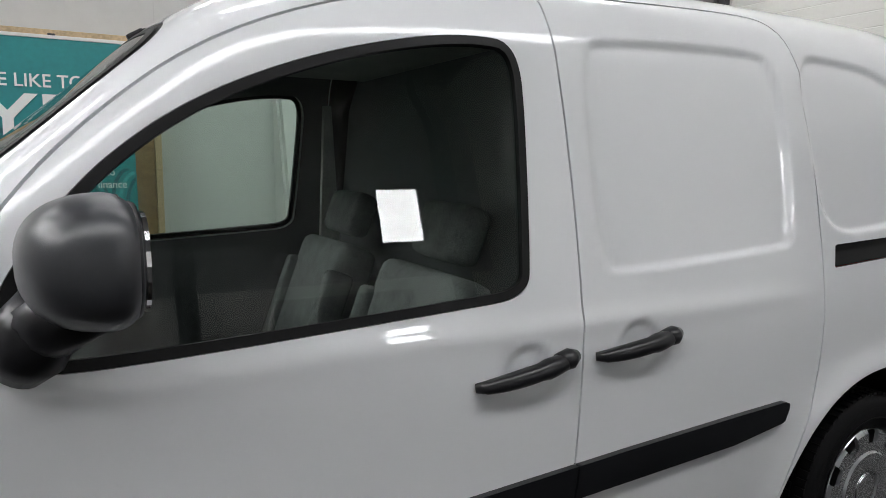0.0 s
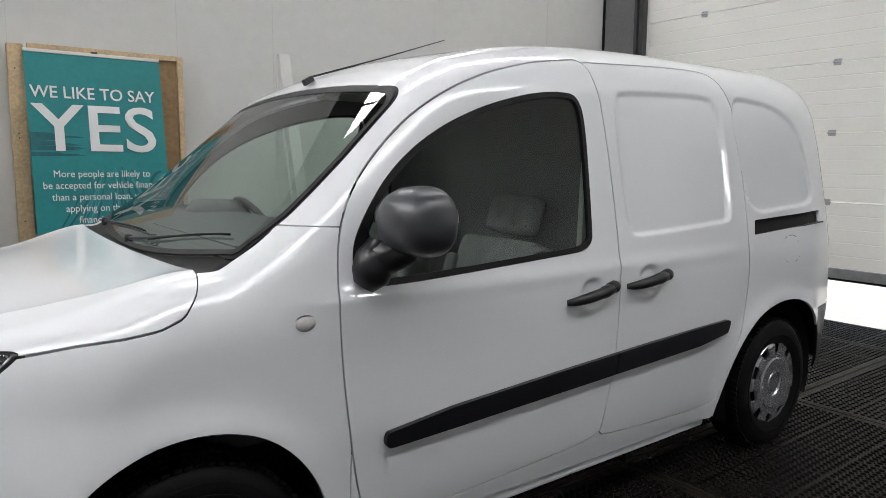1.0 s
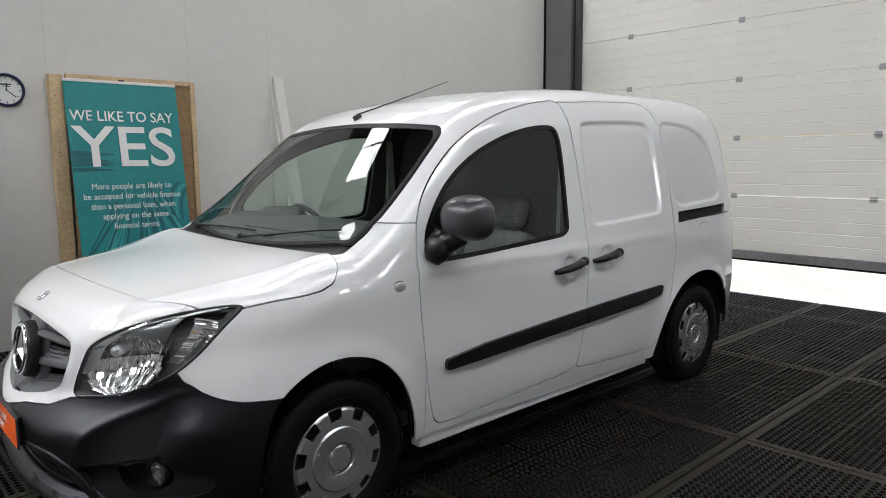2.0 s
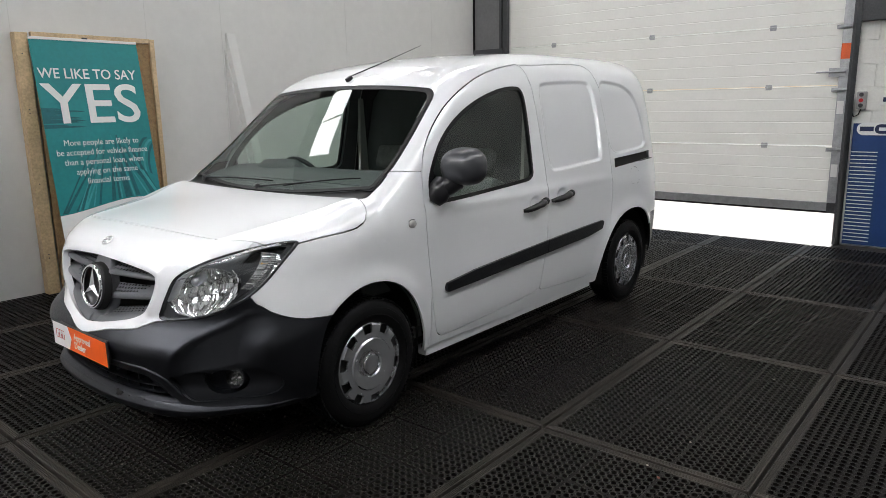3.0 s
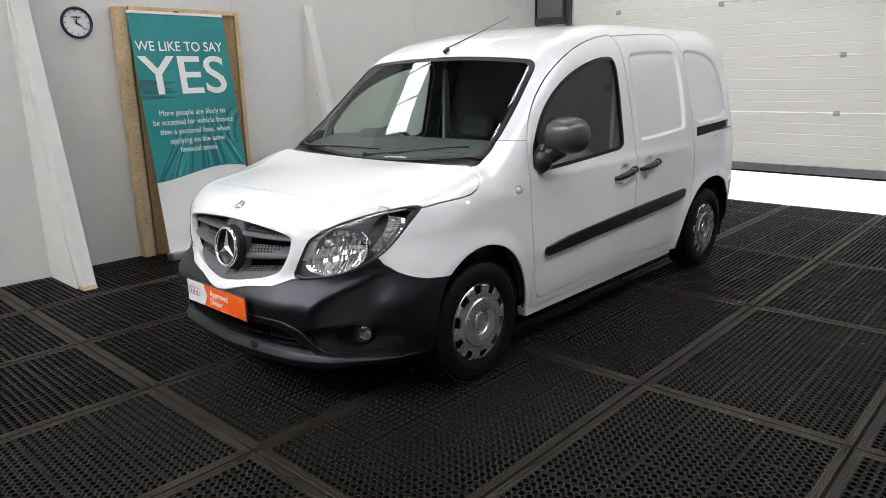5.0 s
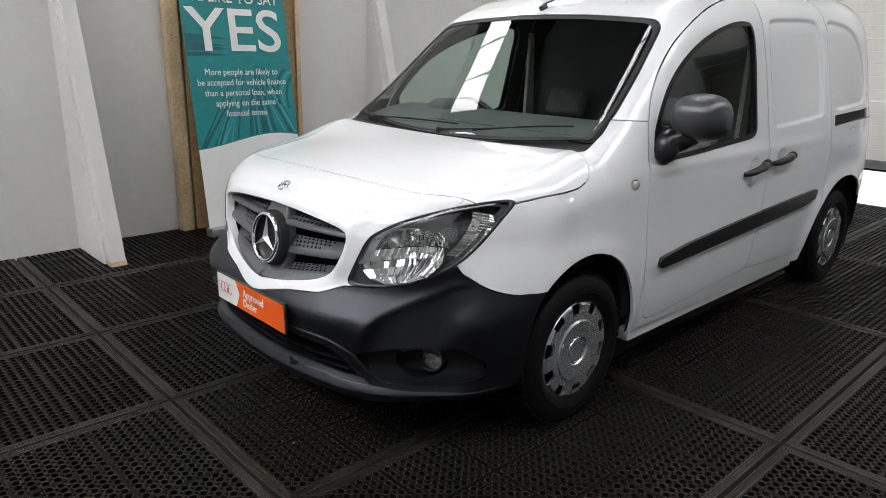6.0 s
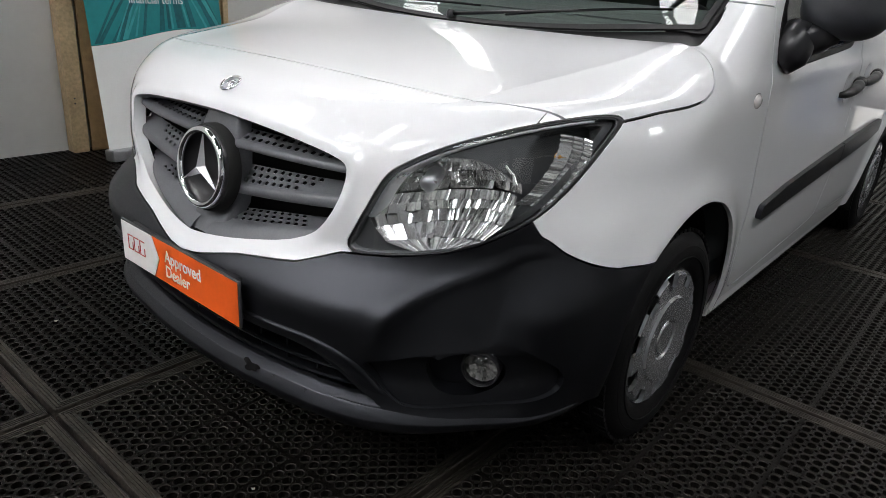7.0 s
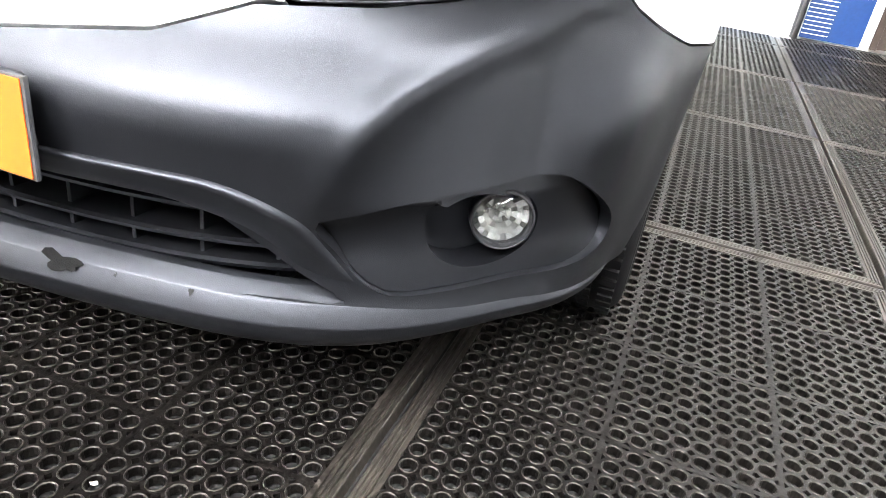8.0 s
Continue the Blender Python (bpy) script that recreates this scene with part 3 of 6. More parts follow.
def banner():
    # stands in front of the strand board; x to its right, z up, facing the van
    w, h = 0.85, 2.03
    b = thing("roll_up_banner", "teal and white roll-up banner with white lettering", "banner", (1.425, 2.62, 0.0))
    b.rotation_euler = (radians(-7.8), 0, 0)
    part("base_cassette", box((-0.43, -0.06, 0), (0.43, 0.06, 0.07), 0.012), GALV, b)
    part("back_pole", tube([(0, 0.03, 0.06), (0, 0.02, h)], 0.008, 10), GALV, b)
    part("top_rail", box((-w / 2, -0.008, h), (w / 2, 0.008, h + 0.022), 0.003), WHITE_PLASTIC, b)
    part("rail_clip", box((-0.02, -0.010, h + 0.02), (0.02, 0.010, h + 0.032), 0.002), STEEL_DARK, b)
    def wave(x):
        return 0.715 + 0.055 * math.sin((x + 0.1) * 4.2) - 0.05 * (x + 0.41) ** 2
    n = 40
    xs = [-w / 2 + w * k / n for k in range(n + 1)]
    part("teal_field", prism([(x, wave(x)) for x in xs] + [(w / 2, h), (-w / 2, h)], -0.002, 0.0), TEAL, b)
    part("white_field", prism([(x, wave(x) - 0.0015) for x in xs][::-1] + [(-w / 2, 0.07), (w / 2, 0.07)], -0.002, 0.0), PRINT_WHITE, b)
    # printed streaks of road and light
    rnd = random.Random(4)
    for k in range(26):
        a = rnd.uniform(-0.5, 0.55)
        x1 = max(-w / 2 + 0.005, min(w / 2 - 0.03, a * 0.9))
        x0 = a * 0.28 + 0.05
        z1, z0 = wave(x1) + 0.01, rnd.uniform(1.05, 1.30)
        wd = rnd.uniform(0.010, 0.035)
        pts = [(x0, z0), (x0 + wd * 0.25, z0), (min(x1 + wd, w / 2 - 0.003), max(wave(x1 + wd) + 0.006, z1)), (x1, z1)]
        part("printed_streak", prism(pts, -0.0030 - 0.0001 * k, -0.0021), TEAL_DARK if k % 3 else TEAL_LIGHT, b)
    for k in range(9):
        z = 1.34 + 0.018 * k + rnd.uniform(-0.006, 0.006)
        l = rnd.uniform(0.15, 0.34)
        part("printed_streak", prism([(-w / 2 + 0.003, z), (-w / 2 + l, z + 0.006), (-w / 2 + l * 0.8, z + 0.018), (-w / 2 + 0.003, z + 0.022)], -0.0029 - 0.0001 * k, -0.0021), TEAL_DARK, b)
    for k in range(3):
        arc = []
        for q in range(13):
            t = q / 12 * 1.9 - 0.35
            arc.append((w / 2 - 0.05 - 0.10 * math.cos(t) + 0.04 * k, 1.05 + 0.20 * math.sin(t) - 0.02 * k))
        arc = [(min(x, w / 2 - 0.004), z) for x, z in arc]
        inner = [(min(x + 0.018, w / 2 - 0.004), z - 0.012) for x, z in arc][::-1]
        part("printed_swirl", prism(arc + inner, -0.0052 - 0.0002 * k, -0.0045), TEAL_DARK if k != 1 else TEAL_LIGHT, b)
    def line(words, z, size, x=0.0, squeeze=1.0, bold=0.0, apart=False):
        m = Matrix(((1, 0, 0, x), (0, 0, -1, -0.0066), (0, 1, 0, z), (0, 0, 0, 1)))
        lettering("lettering_line", words, size, m, PRINT_WHITE, b, squeeze=squeeze, bold=bold, apart=apart)
    line("WE LIKE TO SAY", 1.735, 0.112, -0.015, 0.93, 0.001, True)
    line("YES", 1.385, 0.445, -0.012, 1.11, 0.004, True)
    for k, words in enumerate(("More people are likely to", "be accepted for vehicle finance", "than a personal loan, when", "applying on the same", "financial terms")):
        line(words, 1.205 - 0.0775 * k, 0.067, (-0.002, -0.002, -0.002, 0.004, 0.0)[k], 0.885)
    part("print_bar", prism([(-0.16, 0.42), (0.24, 0.42), (0.24, 0.46), (-0.16, 0.46)], -0.0032, -0.0021), TEAL, b)
    part("print_bar", prism([(-0.20, 0.20), (0.2, 0.20), (0.2, 0.212), (-0.20, 0.212)], -0.0032, -0.0021), GREY_BOX, b)


banner()


# ---- the van's shape: x runs from its nose to its tail, y across, z up ----
def eased(xs, ys, r, lo, hi, n=2000):
    g=np.linspace(lo,hi,n); v=np.interp(g,xs,ys); w=int(r/(hi-lo)*n)
    k=np.hanning(2*w+3); k/=k.sum()
    p=np.pad(v,(w+1,w+1),mode="edge")
    return g,np.convolve(p,k,"valid")
PROF = eased([-.3,0,.08,.14,.28,.5,.75,.90,.955,1.59,1.66,1.8,2.1,2.42,2.8,3.5,4.0,4.3],
            [.62,.80,.870,.912,.951,.984,1.016,1.033,1.040,1.588,1.630,1.690,1.752,1.785,1.800,1.802,1.795,1.775],.03,-.3,4.4)
LONG = eased(PROF[0], PROF[1], .20, -.3, 4.4)
blend = np.clip((PROF[0] - 1.66) / .25, 0, 1)
PROF = (PROF[0], PROF[1] * (1 - blend) + LONG[1] * blend)
LONG = eased(PROF[0], PROF[1], .12, -.3, 4.4)
blend = np.clip((PROF[0] - .20) / .12, 0, 1) * np.clip((.86 - PROF[0]) / .12, 0, 1)
PROF = (PROF[0], PROF[1] * (1 - blend) + LONG[1] * blend)
WIDE = eased([0,.15,.2,.35,.6,.9,1.05,1.4,1.56,1.68,1.8,2.0],[.80,.815,.83,.862,.881,.874,.85,.785,.748,.69,.60,.40],.06,0,2)
NOSE = eased([0, .14, .18, .22, .26, .30, .36, .42, .50, .53, .56, .60, .635, .70, .80, .86, .92, 1.1],
             [.2, .10, .04, .012, .004, .02, .02, -.002, -.018, -.012, .014, .052, .070, .068, .080, .102, .142, .3], .018, 0, 1.2)

CREASE_Z = [.30, .412, .452, .474, .499, .534, .55, .57, .596, .607, .64, .70]
CREASE_Y = [.521, .521, .539, .548, .563, .585, .595, .617, .655, .679, .718, .80]


def smax(a,b,k):
    h=np.maximum(k-np.abs(a-b),0)/k
    return np.maximum(a,b)+h*h*k/4
def nose(a, z):
    """The front's line: under the bumper's crease it stays upright, above it slopes back."""
    n = np.interp(z, *NOSE)
    top = np.interp(a, CREASE_Y, CREASE_Z)
    low = np.interp(.42, *NOSE)
    rise = np.clip((z - .42) / np.maximum(top - .42, .001), 0, 1) ** .8
    under = low + (np.interp(top, *NOSE) - low) * rise
    share = np.clip((.82 - a) / .10, 0, 1) * np.clip((a - .521) / .03, 0, 1)
    return np.where((a > .521) & (z > .42) & (z < top), n + (np.maximum(n, under) - n) * share, n)


def body(x,y,z):
    a=np.abs(y)
    crown=.06-.09*np.exp(-((x-.93)/.20)**2)
    top=(z-(np.interp(x-.07*a*a,*PROF)-crown*a*a))*.85
    w=np.interp(z,*WIDE)-.12*np.clip(.9-x,0,9)**2-.28*np.clip(x-3.7,0,9)**2
    side=a-w
    # the bumper's corner is squarer than the wing's
    u=np.clip((a-.042*step(a,.70,.88)*step(.80-z,0,.18))/.86,0,1.2)
    front=(nose(a,z)+.10*u*u+.46*u**5-x)*(1-.45*np.clip(u-.6,0,.4)/.4)
    rear=x-(4.24-.10*np.clip(z-1,0,2)**1.5)
    f=smax(top,side,.14)
    f=smax(f,front,.06)
    return smax(f,rear,.16)


def bodywork(p):
    return body(p[:, 0], p[:, 1], p[:, 2])


def outward(p):
    e = 0.004
    g = np.stack([bodywork(p + e * np.eye(3)[i]) - bodywork(p - e * np.eye(3)[i]) for i in range(3)], 1)
    return g / np.maximum(np.linalg.norm(g, axis=1, keepdims=True), 1e-9)


def rounded(points, times=3):
    """Cuts an outline's corners off until it runs smoothly."""
    p = np.array(points, float)
    for _ in range(times):
        q = np.roll(p, -1, 0)
        p = np.stack([0.75 * p + 0.25 * q, 0.25 * p + 0.75 * q], 1).reshape(-1, 2)
    return p


def outline(a, b, poly):
    """Signed distance from the outline poly in a plane: inside is minus."""
    best = np.full(a.shape, 1e9)
    inside = np.zeros(a.shape, bool)
    for (x0, y0), (x1, y1) in zip(poly, np.roll(poly, -1, 0)):
        dx, dy = x1 - x0, y1 - y0
        t = np.clip(((a - x0) * dx + (b - y0) * dy) / (dx * dx + dy * dy + 1e-12), 0, 1)
        best = np.minimum(best, (a - x0 - t * dx) ** 2 + (b - y0 - t * dy) ** 2)
        if dy:
            cross = (y0 > b) != (y1 > b)
            inside ^= cross & (a < x0 + (b - y0) * dx / dy)
    return np.where(inside, -1, 1) * np.sqrt(best)


def step(v, lo, hi):
    t = np.clip((v - lo) / (hi - lo), 0, 1)
    return t * t * (3 - 2 * t)


FRONT_ARCH = rounded([(.56, -.2), (.562, .30), (.58, .46), (.618, .578), (.70, .645), (.81, .690), (.94, .692), (1.075, .645), (1.185, .525), (1.243, .37), (1.258, .2), (1.258, -.2)], 2)
REAR_ARCH = rounded([(3.06, -.2), (3.07, .29), (3.15, .465), (3.27, .62), (3.46, .70), (3.68, .705), (3.85, .635), (3.955, .49), (4.0, .3), (4.0, -.2)], 2)
DOOR_WINDOW = rounded([(1.335, .988), (1.50, .983), (2.10, 1.014), (2.266, 1.025), (2.277, 1.12), (2.291, 1.35), (2.298, 1.556), (2.18, 1.565), (2.03, 1.545), (1.83, 1.494), (1.63, 1.412), (1.48, 1.306), (1.378, 1.186), (1.320, 1.085)], 3)
FRONT_DOOR = rounded([(2.395, 1.70), (2.27, 1.684), (2.11, 1.661), (1.85, 1.596), (1.63, 1.499), (1.47, 1.373), (1.352, 1.248), (1.295, 1.145), (1.276, 1.04), (1.272, .85), (1.293, .60), (1.325, .42), (1.36, .30), (1.46, .292), (1.9, .312), (2.325, .335), (2.34, .38), (2.36, .49), (2.39, .69), (2.405, .96), (2.408, 1.19), (2.40, 1.43), (2.394, 1.60)], 2)
SLIDING_DOOR = rounded([(2.46, 1.69), (2.38, 1.688), (2.375, 1.66), (2.375, 1.60), (2.380, 1.43), (2.388, 1.19), (2.385, .96), (2.37, .69), (2.34, .49), (2.315, .345), (2.40, .33), (3.0, .30), (3.075, .32), (3.155, .50), (3.25, .70), (3.27, .95), (3.275, 1.3), (3.265, 1.55), (3.24, 1.70), (3.14, 1.722), (2.8, 1.71)], 2)
BLANK_ONE = rounded([(2.46, 1.30), (2.47, 1.57), (2.55, 1.595), (3.06, 1.612), (3.16, 1.59), (3.172, 1.30), (3.155, 1.085), (3.08, 1.075), (2.55, 1.05), (2.475, 1.06)], 3)
BLANK_TWO = rounded([(3.265, 1.33), (3.25, 1.62), (3.50, 1.612), (3.67, 1.59), (3.84, 1.49), (3.915, 1.27), (3.925, 1.13), (3.60, 1.115), (3.31, 1.095)], 3)
LAMP = rounded([(.432, .624), (.470, .694), (.509, .794), (.538, .822), (.598, .862), (.649, .886), (.690, .903), (.725, .914), (.755, .921), (.780, .922), (.792, .914), (.794, .893), (.788, .848), (.770, .783), (.735, .716), (.672, .669), (.624, .650), (.551, .636)], 2)
GRILLE = rounded([(.0, .565), (.15, .583), (.34, .625), (.409, .694), (.438, .788), (.418, .815), (.24, .836), (.0, .845), (-.2, .845), (-.2, .565)], 2)
INLET = rounded([(-.3, .426), (.0, .428), (.252, .432), (.351, .435), (.413, .422), (.450, .385), (.500, .340), (.542, .311), (.562, .295), (.484, .301), (.357, .296), (.121, .291), (-.3, .291)], 1)
SCOOP = rounded([(0.535, 0.411), (0.596, 0.429), (0.633, 0.439), (0.67, 0.443), (0.691, 0.447), (0.728, 0.456), (0.761, 0.453), (0.792, 0.43), (0.818, 0.384), (0.819, 0.341), (0.807, 0.314), (0.775, 0.306), (0.717, 0.308), (0.658, 0.305), (0.618, 0.303), (0.593, 0.307), (0.567, 0.33), (0.545, 0.367), (0.525, 0.401)], 2)
MOULDING = rounded([(1.400, .535), (1.405, .592), (2.35, .645), (3.085, .674), (3.115, .668), (3.08, .600), (2.33, .568), (1.43, .530)], 1)


def bonnet_edge(p):
    x, y, z = p[:, 0], np.abs(p[:, 1]), p[:, 2]
    side = np.interp(x, [.3, .50, .532, .664, .758, .83, .885, .92, .942, .96, 1.05], [.80, .87, .907, .924, .931, .941, .962, 1.005, 1.045, 1.075, 1.09]) - z
    nose = .285 + .12 * y * y + .55 * np.clip(y - .575, 0, 1) - x
    back = x - (.945 + .17 * y * y)
    return np.maximum(np.maximum(side, nose), back)


def bumper_edge(p):
    y, z = np.abs(p[:, 1]), p[:, 2]
    top = np.interp(y, [0, .055, .17, .186, .345, .405, .435, .552, .62, .672, .735, .75, .763, .785, .806, .855, .9], [.523, .530, .558, .562, .584, .609, .622, .634, .650, .667, .717, .685, .674, .650, .635, .604, .596])
    return np.maximum(z - top, p[:, 0] - .8)


def screen_edge(p):
    x, y = p[:, 0], np.abs(p[:, 1])
    low = (.949 + .17 * y * y) - x
    side = y - np.interp(x, [.9, 1.085, 1.19, 1.37, 1.61, 1.7], [.765, .737, .735, .709, .664, .64])
    top = x - (1.572 + .05 * y * y)
    return smax(smax(low, side, .02), top, .06)


def shaped(p):
    """Fine relief on the plain body: pressed panels, wheel lips, bumper hollows."""
    x, y, z = p[:, 0], np.abs(p[:, 1]), p[:, 2]
    n = outward(p)
    side = step(np.abs(n[:, 1]), .55, .8)
    d = np.zeros(len(p))
    d -= side * .014 * step(-outline(x, z, BLANK_ONE), -.002, .018)
    d -= side * .014 * step(-outline(x, z, BLANK_TWO), -.002, .018)
    for arch in (FRONT_ARCH, REAR_ARCH):
        o = outline(x, z, arch)
        d += side * .015 * np.exp(-(o / .055) ** 2)
    # dished grips behind the door pulls
    for cx, cz in ((2.255, .872), (2.57, .893)):
        r = np.hypot(x - cx, (z - cz) * 1.05)
        d -= side * .011 * step(.064 - r, 0, .024)
    # folded shoulder along the bonnet
    fold = y - np.interp(x, [.20, .357, .511, .672, .81, .974], [.505, .575, .599, .630, .688, .733])
    d += np.where((x > .18) & (x < 1.0) & (z > .80), .0052 * np.exp(-np.abs(fold) / .055) * step(x, .20, .34) * step(1.0 - x, 0, .10), 0)
    # soft swage under the windows
    d += side * .006 * np.exp(-((z - .955) / .03) ** 2) * step(x, 1.0, 1.4) * step(3.3 - x, 0, .3)
    # bumper: a fine ridge along the crease
    past = y - np.interp(z, CREASE_Z, CREASE_Y)
    d += np.where((x < .8) & (z < .66) & (z > .40), .005 * np.exp(-(past / .022) ** 2) * step(z, .40, .46), 0)
    # raised rim round the grille
    d += np.where((x < .4) & (z > .5), .005 * np.exp(-((outline(y, z, GRILLE) - .016) / .016) ** 2), 0)
    return p + n * d[:, None]


def shell():
    """One half of the outer skin as a fine net, from rays thrown out of the van's middle."""
    lo, hi = np.array([-.4, -1.2, .0]), np.array([4.65, 0.0, 2.1])
    nx, ny, nz = 340, 140, 190
    gx, gy, gz = np.linspace(lo[0], hi[0], nx + 1), np.linspace(lo[1], hi[1], ny + 1), np.linspace(lo[2], hi[2], nz + 1)
    index, pts, quads = {}, [], []
    def vid(i, j, k):
        key = (i, j, k)
        if key not in index:
            index[key] = len(pts)
            pts.append((gx[i], gy[j], gz[k]))
        return index[key]
    for i in range(nx):
        for k in range(nz):
            quads.append((vid(i, 0, k), vid(i + 1, 0, k), vid(i + 1, 0, k + 1), vid(i, 0, k + 1)))
        for j in range(ny):
            quads.append((vid(i, j, nz), vid(i + 1, j, nz), vid(i + 1, j + 1, nz), vid(i, j + 1, nz)))
    for j in range(ny):
        for k in range(nz):
            quads.append((vid(0, j + 1, k), vid(0, j, k), vid(0, j, k + 1), vid(0, j + 1, k + 1)))
            quads.append((vid(nx, j, k), vid(nx, j + 1, k), vid(nx, j + 1, k + 1), vid(nx, j, k + 1)))
    out = np.array(pts)
    core = np.clip(out, [.62, -.42, .24], [3.85, 0.0, .80])
    a, b = np.zeros(len(out)), np.ones(len(out))
    for _ in range(26):
        m = (a + b) / 2
        inside = bodywork(core + m[:, None] * (out - core)) < 0
        a, b = np.where(inside, m, a), np.where(inside, b, m)
    p = core + a[:, None] * (out - core)
    p = shaped(p)
    p[np.abs(out[:, 1]) < 1e-9, 1] = 0.0
    return p, quads


class Skin:
    """A net of faces that can be parted along a line where a function of place is nought."""

    def __init__(self, points, faces):
        self.p, self.faces = points, faces

    def part_off(self, fun, gap=0.0):
        """Takes away and gives back the faces where fun is under -gap; drops those within the gap."""
        inside, rest = self.divide(self.faces, fun, -gap)
        if gap:
            _, rest = self.divide(rest, fun, gap)
        self.faces = rest
        return inside

    def divide(self, faces, fun, level):
        v = fun(self.p) - level
        v = np.where(np.abs(v) < 1e-6, 1e-6, v)
        neg = v < 0
        extra, made = [], {}
        inside, rest = [], []
        base = len(self.p)
        for f in faces:
            s = [neg[i] for i in f]
            if all(s):
                inside.append(f)
            elif not any(s):
                rest.append(f)
            else:
                a, b = [], []
                for i, j in zip(f, f[1:] + f[:1]):
                    (a if neg[i] else b).append(i)
                    if neg[i] != neg[j]:
                        key = (i, j) if i < j else (j, i)
                        if key not in made:
                            t = v[key[0]] / (v[key[0]] - v[key[1]])
                            made[key] = base + len(extra)
                            extra.append(self.p[key[0]] * (1 - t) + self.p[key[1]] * t)
                        a.append(made[key])
                        b.append(made[key])
                if len(a) > 2:
                    inside.append(tuple(a))
                if len(b) > 2:
                    rest.append(tuple(b))
        if extra:
            self.p = np.concatenate([self.p, np.array(extra)])
        return inside, rest


def panel(name, skin, faces, mat, parent, label="", both=False, offset=0.0, flange=0.012, mirror=False, smooth_shade=True):
    """A sheet from faces of the skin with a turned-in edge. both: the two halves in one; mirror: the far side's."""
    used = sorted({i for f in faces for i in f})
    where = {i: k for k, i in enumerate(used)}
    p = skin.p[used]
    n = outward(p)
    v = p + n * (offset(p)[:, None] if callable(offset) else offset)
    fs = [tuple(where[i] for i in f) for f in faces]
    count = {}
    for f in fs:
        for i, j in zip(f, f[1:] + f[:1]):
            key = (min(i, j), max(i, j))
            count[key] = count.get(key, 0) + 1
    verts = [tuple(q) for q in v]
    if flange:
        rim = {}
        for f in list(fs):
            for i, j in zip(f, f[1:] + f[:1]):
                if count[(min(i, j), max(i, j))] == 1 and not (both and abs(v[i][1]) < 1e-6 and abs(v[j][1]) < 1e-6):
                    for q in (i, j):
                        if q not in rim:
                            rim[q] = len(verts)
                            verts.append(tuple(v[q]))
                            verts.append(tuple(v[q] - n[q] * flange))
                    fs.append((rim[j], rim[i], rim[i] + 1, rim[j] + 1))
    if both:
        half = len(verts)
        twin = []
        for i, q in enumerate(verts[:half]):
            if i < len(used) and abs(q[1]) < 1e-6:
                twin.append(i)
            else:
                twin.append(len(verts))
                verts.append((q[0], -q[1], q[2]))
        fs += [tuple(twin[i] for i in f[::-1]) for f in fs]
    elif mirror:
        verts = [(a, -b, c) for a, b, c in verts]
        fs = [f[::-1] for f in fs]
    return put(name, verts, fs, mat, parent, label, smooth_shade)




# ---- the van ----
van = thing("van", "white panel van with black bumpers, parked on rubber mats", "van", (0, 0, 0))
points, quads = shell()
skin = Skin(points, quads)
skin.part_off(lambda p: p[:, 2] - np.interp(p[:, 0], [0, .16, .35, .56, 1.2, 1.27, 2.1, 3.05, 3.1, 3.95, 4.3], [.262, .262, .262, .258, .22, .268, .247, .240, .25, .3, .3]))
whole = list(skin.faces)
skin.part_off(lambda p: np.where(p[:, 1] < -.5, outline(p[:, 0], p[:, 2], FRONT_ARCH), 1))
skin.part_off(lambda p: np.where(p[:, 1] < -.5, outline(p[:, 0], p[:, 2], REAR_ARCH), 1))
side_only = lambda p, o: np.where(p[:, 1] < -.45, o, 1.0)
window_ring = skin.part_off(lambda p: side_only(p, outline(p[:, 0], p[:, 2], DOOR_WINDOW)), .001)
screen = skin.part_off(screen_edge, 0)
screen_seal = skin.part_off(lambda p: np.where((p[:, 2] > 1.04) & (p[:, 0] > 1.02), screen_edge(p) - .011, 1.0), 0)
lamp = skin.part_off(lambda p: np.where((p[:, 0] < .75) & (p[:, 1] < -.3), outline(-p[:, 1], p[:, 2], LAMP), 1.0), .003)
grille_hole = skin.part_off(lambda p: np.where(p[:, 0] < .5, outline(-p[:, 1], p[:, 2], GRILLE), 1.0), .001)
inlet_hole = skin.part_off(lambda p: np.where(p[:, 0] < .6, outline(-p[:, 1], p[:, 2], INLET), 1.0), .001)
bumper = skin.part_off(bumper_edge, .002)
bumper_net = Skin(skin.p, bumper)
scoop = bumper_net.part_off(lambda p: np.where(p[:, 0] < .8, outline(-p[:, 1], p[:, 2], SCOOP), 1.0), .0004)
bumper = bumper_net.faces
skin.p = bumper_net.p
bonnet = skin.part_off(bonnet_edge, .0028)
cowl = skin.part_off(lambda p: np.where(p[:, 2] < 1.3, np.maximum(np.maximum(.86 - p[:, 0], p[:, 0] - 1.14), np.maximum(np.abs(p[:, 1]) - np.interp(p[:, 0], [.9, 1.0, 1.09, 1.14], [.752, .756, .758, .75]), .99 - p[:, 2])), 1.0), .001)
nose_panel = skin.part_off(lambda p: np.maximum(p[:, 0] - .42, np.abs(p[:, 1]) - .70), .001)
front_door = skin.part_off(lambda p: side_only(p, outline(p[:, 0], p[:, 2], FRONT_DOOR)), .0026)
rail_slot = skin.part_off(lambda p: side_only(p, outline(p[:, 0], p[:, 2], np.array([(3.325, 1.015), (3.965, 1.045), (3.975, 1.10), (3.335, 1.078)]))), .0005)
sliding_door = skin.part_off(lambda p: side_only(p, outline(p[:, 0], p[:, 2], SLIDING_DOOR)), .0024)
fender = skin.part_off(lambda p: np.maximum(np.maximum(p[:, 0] - 1.30, p[:, 2] - (1.150 - .04 * (p[:, 0] - 1.29))), .3 - p[:, 0]), .002)
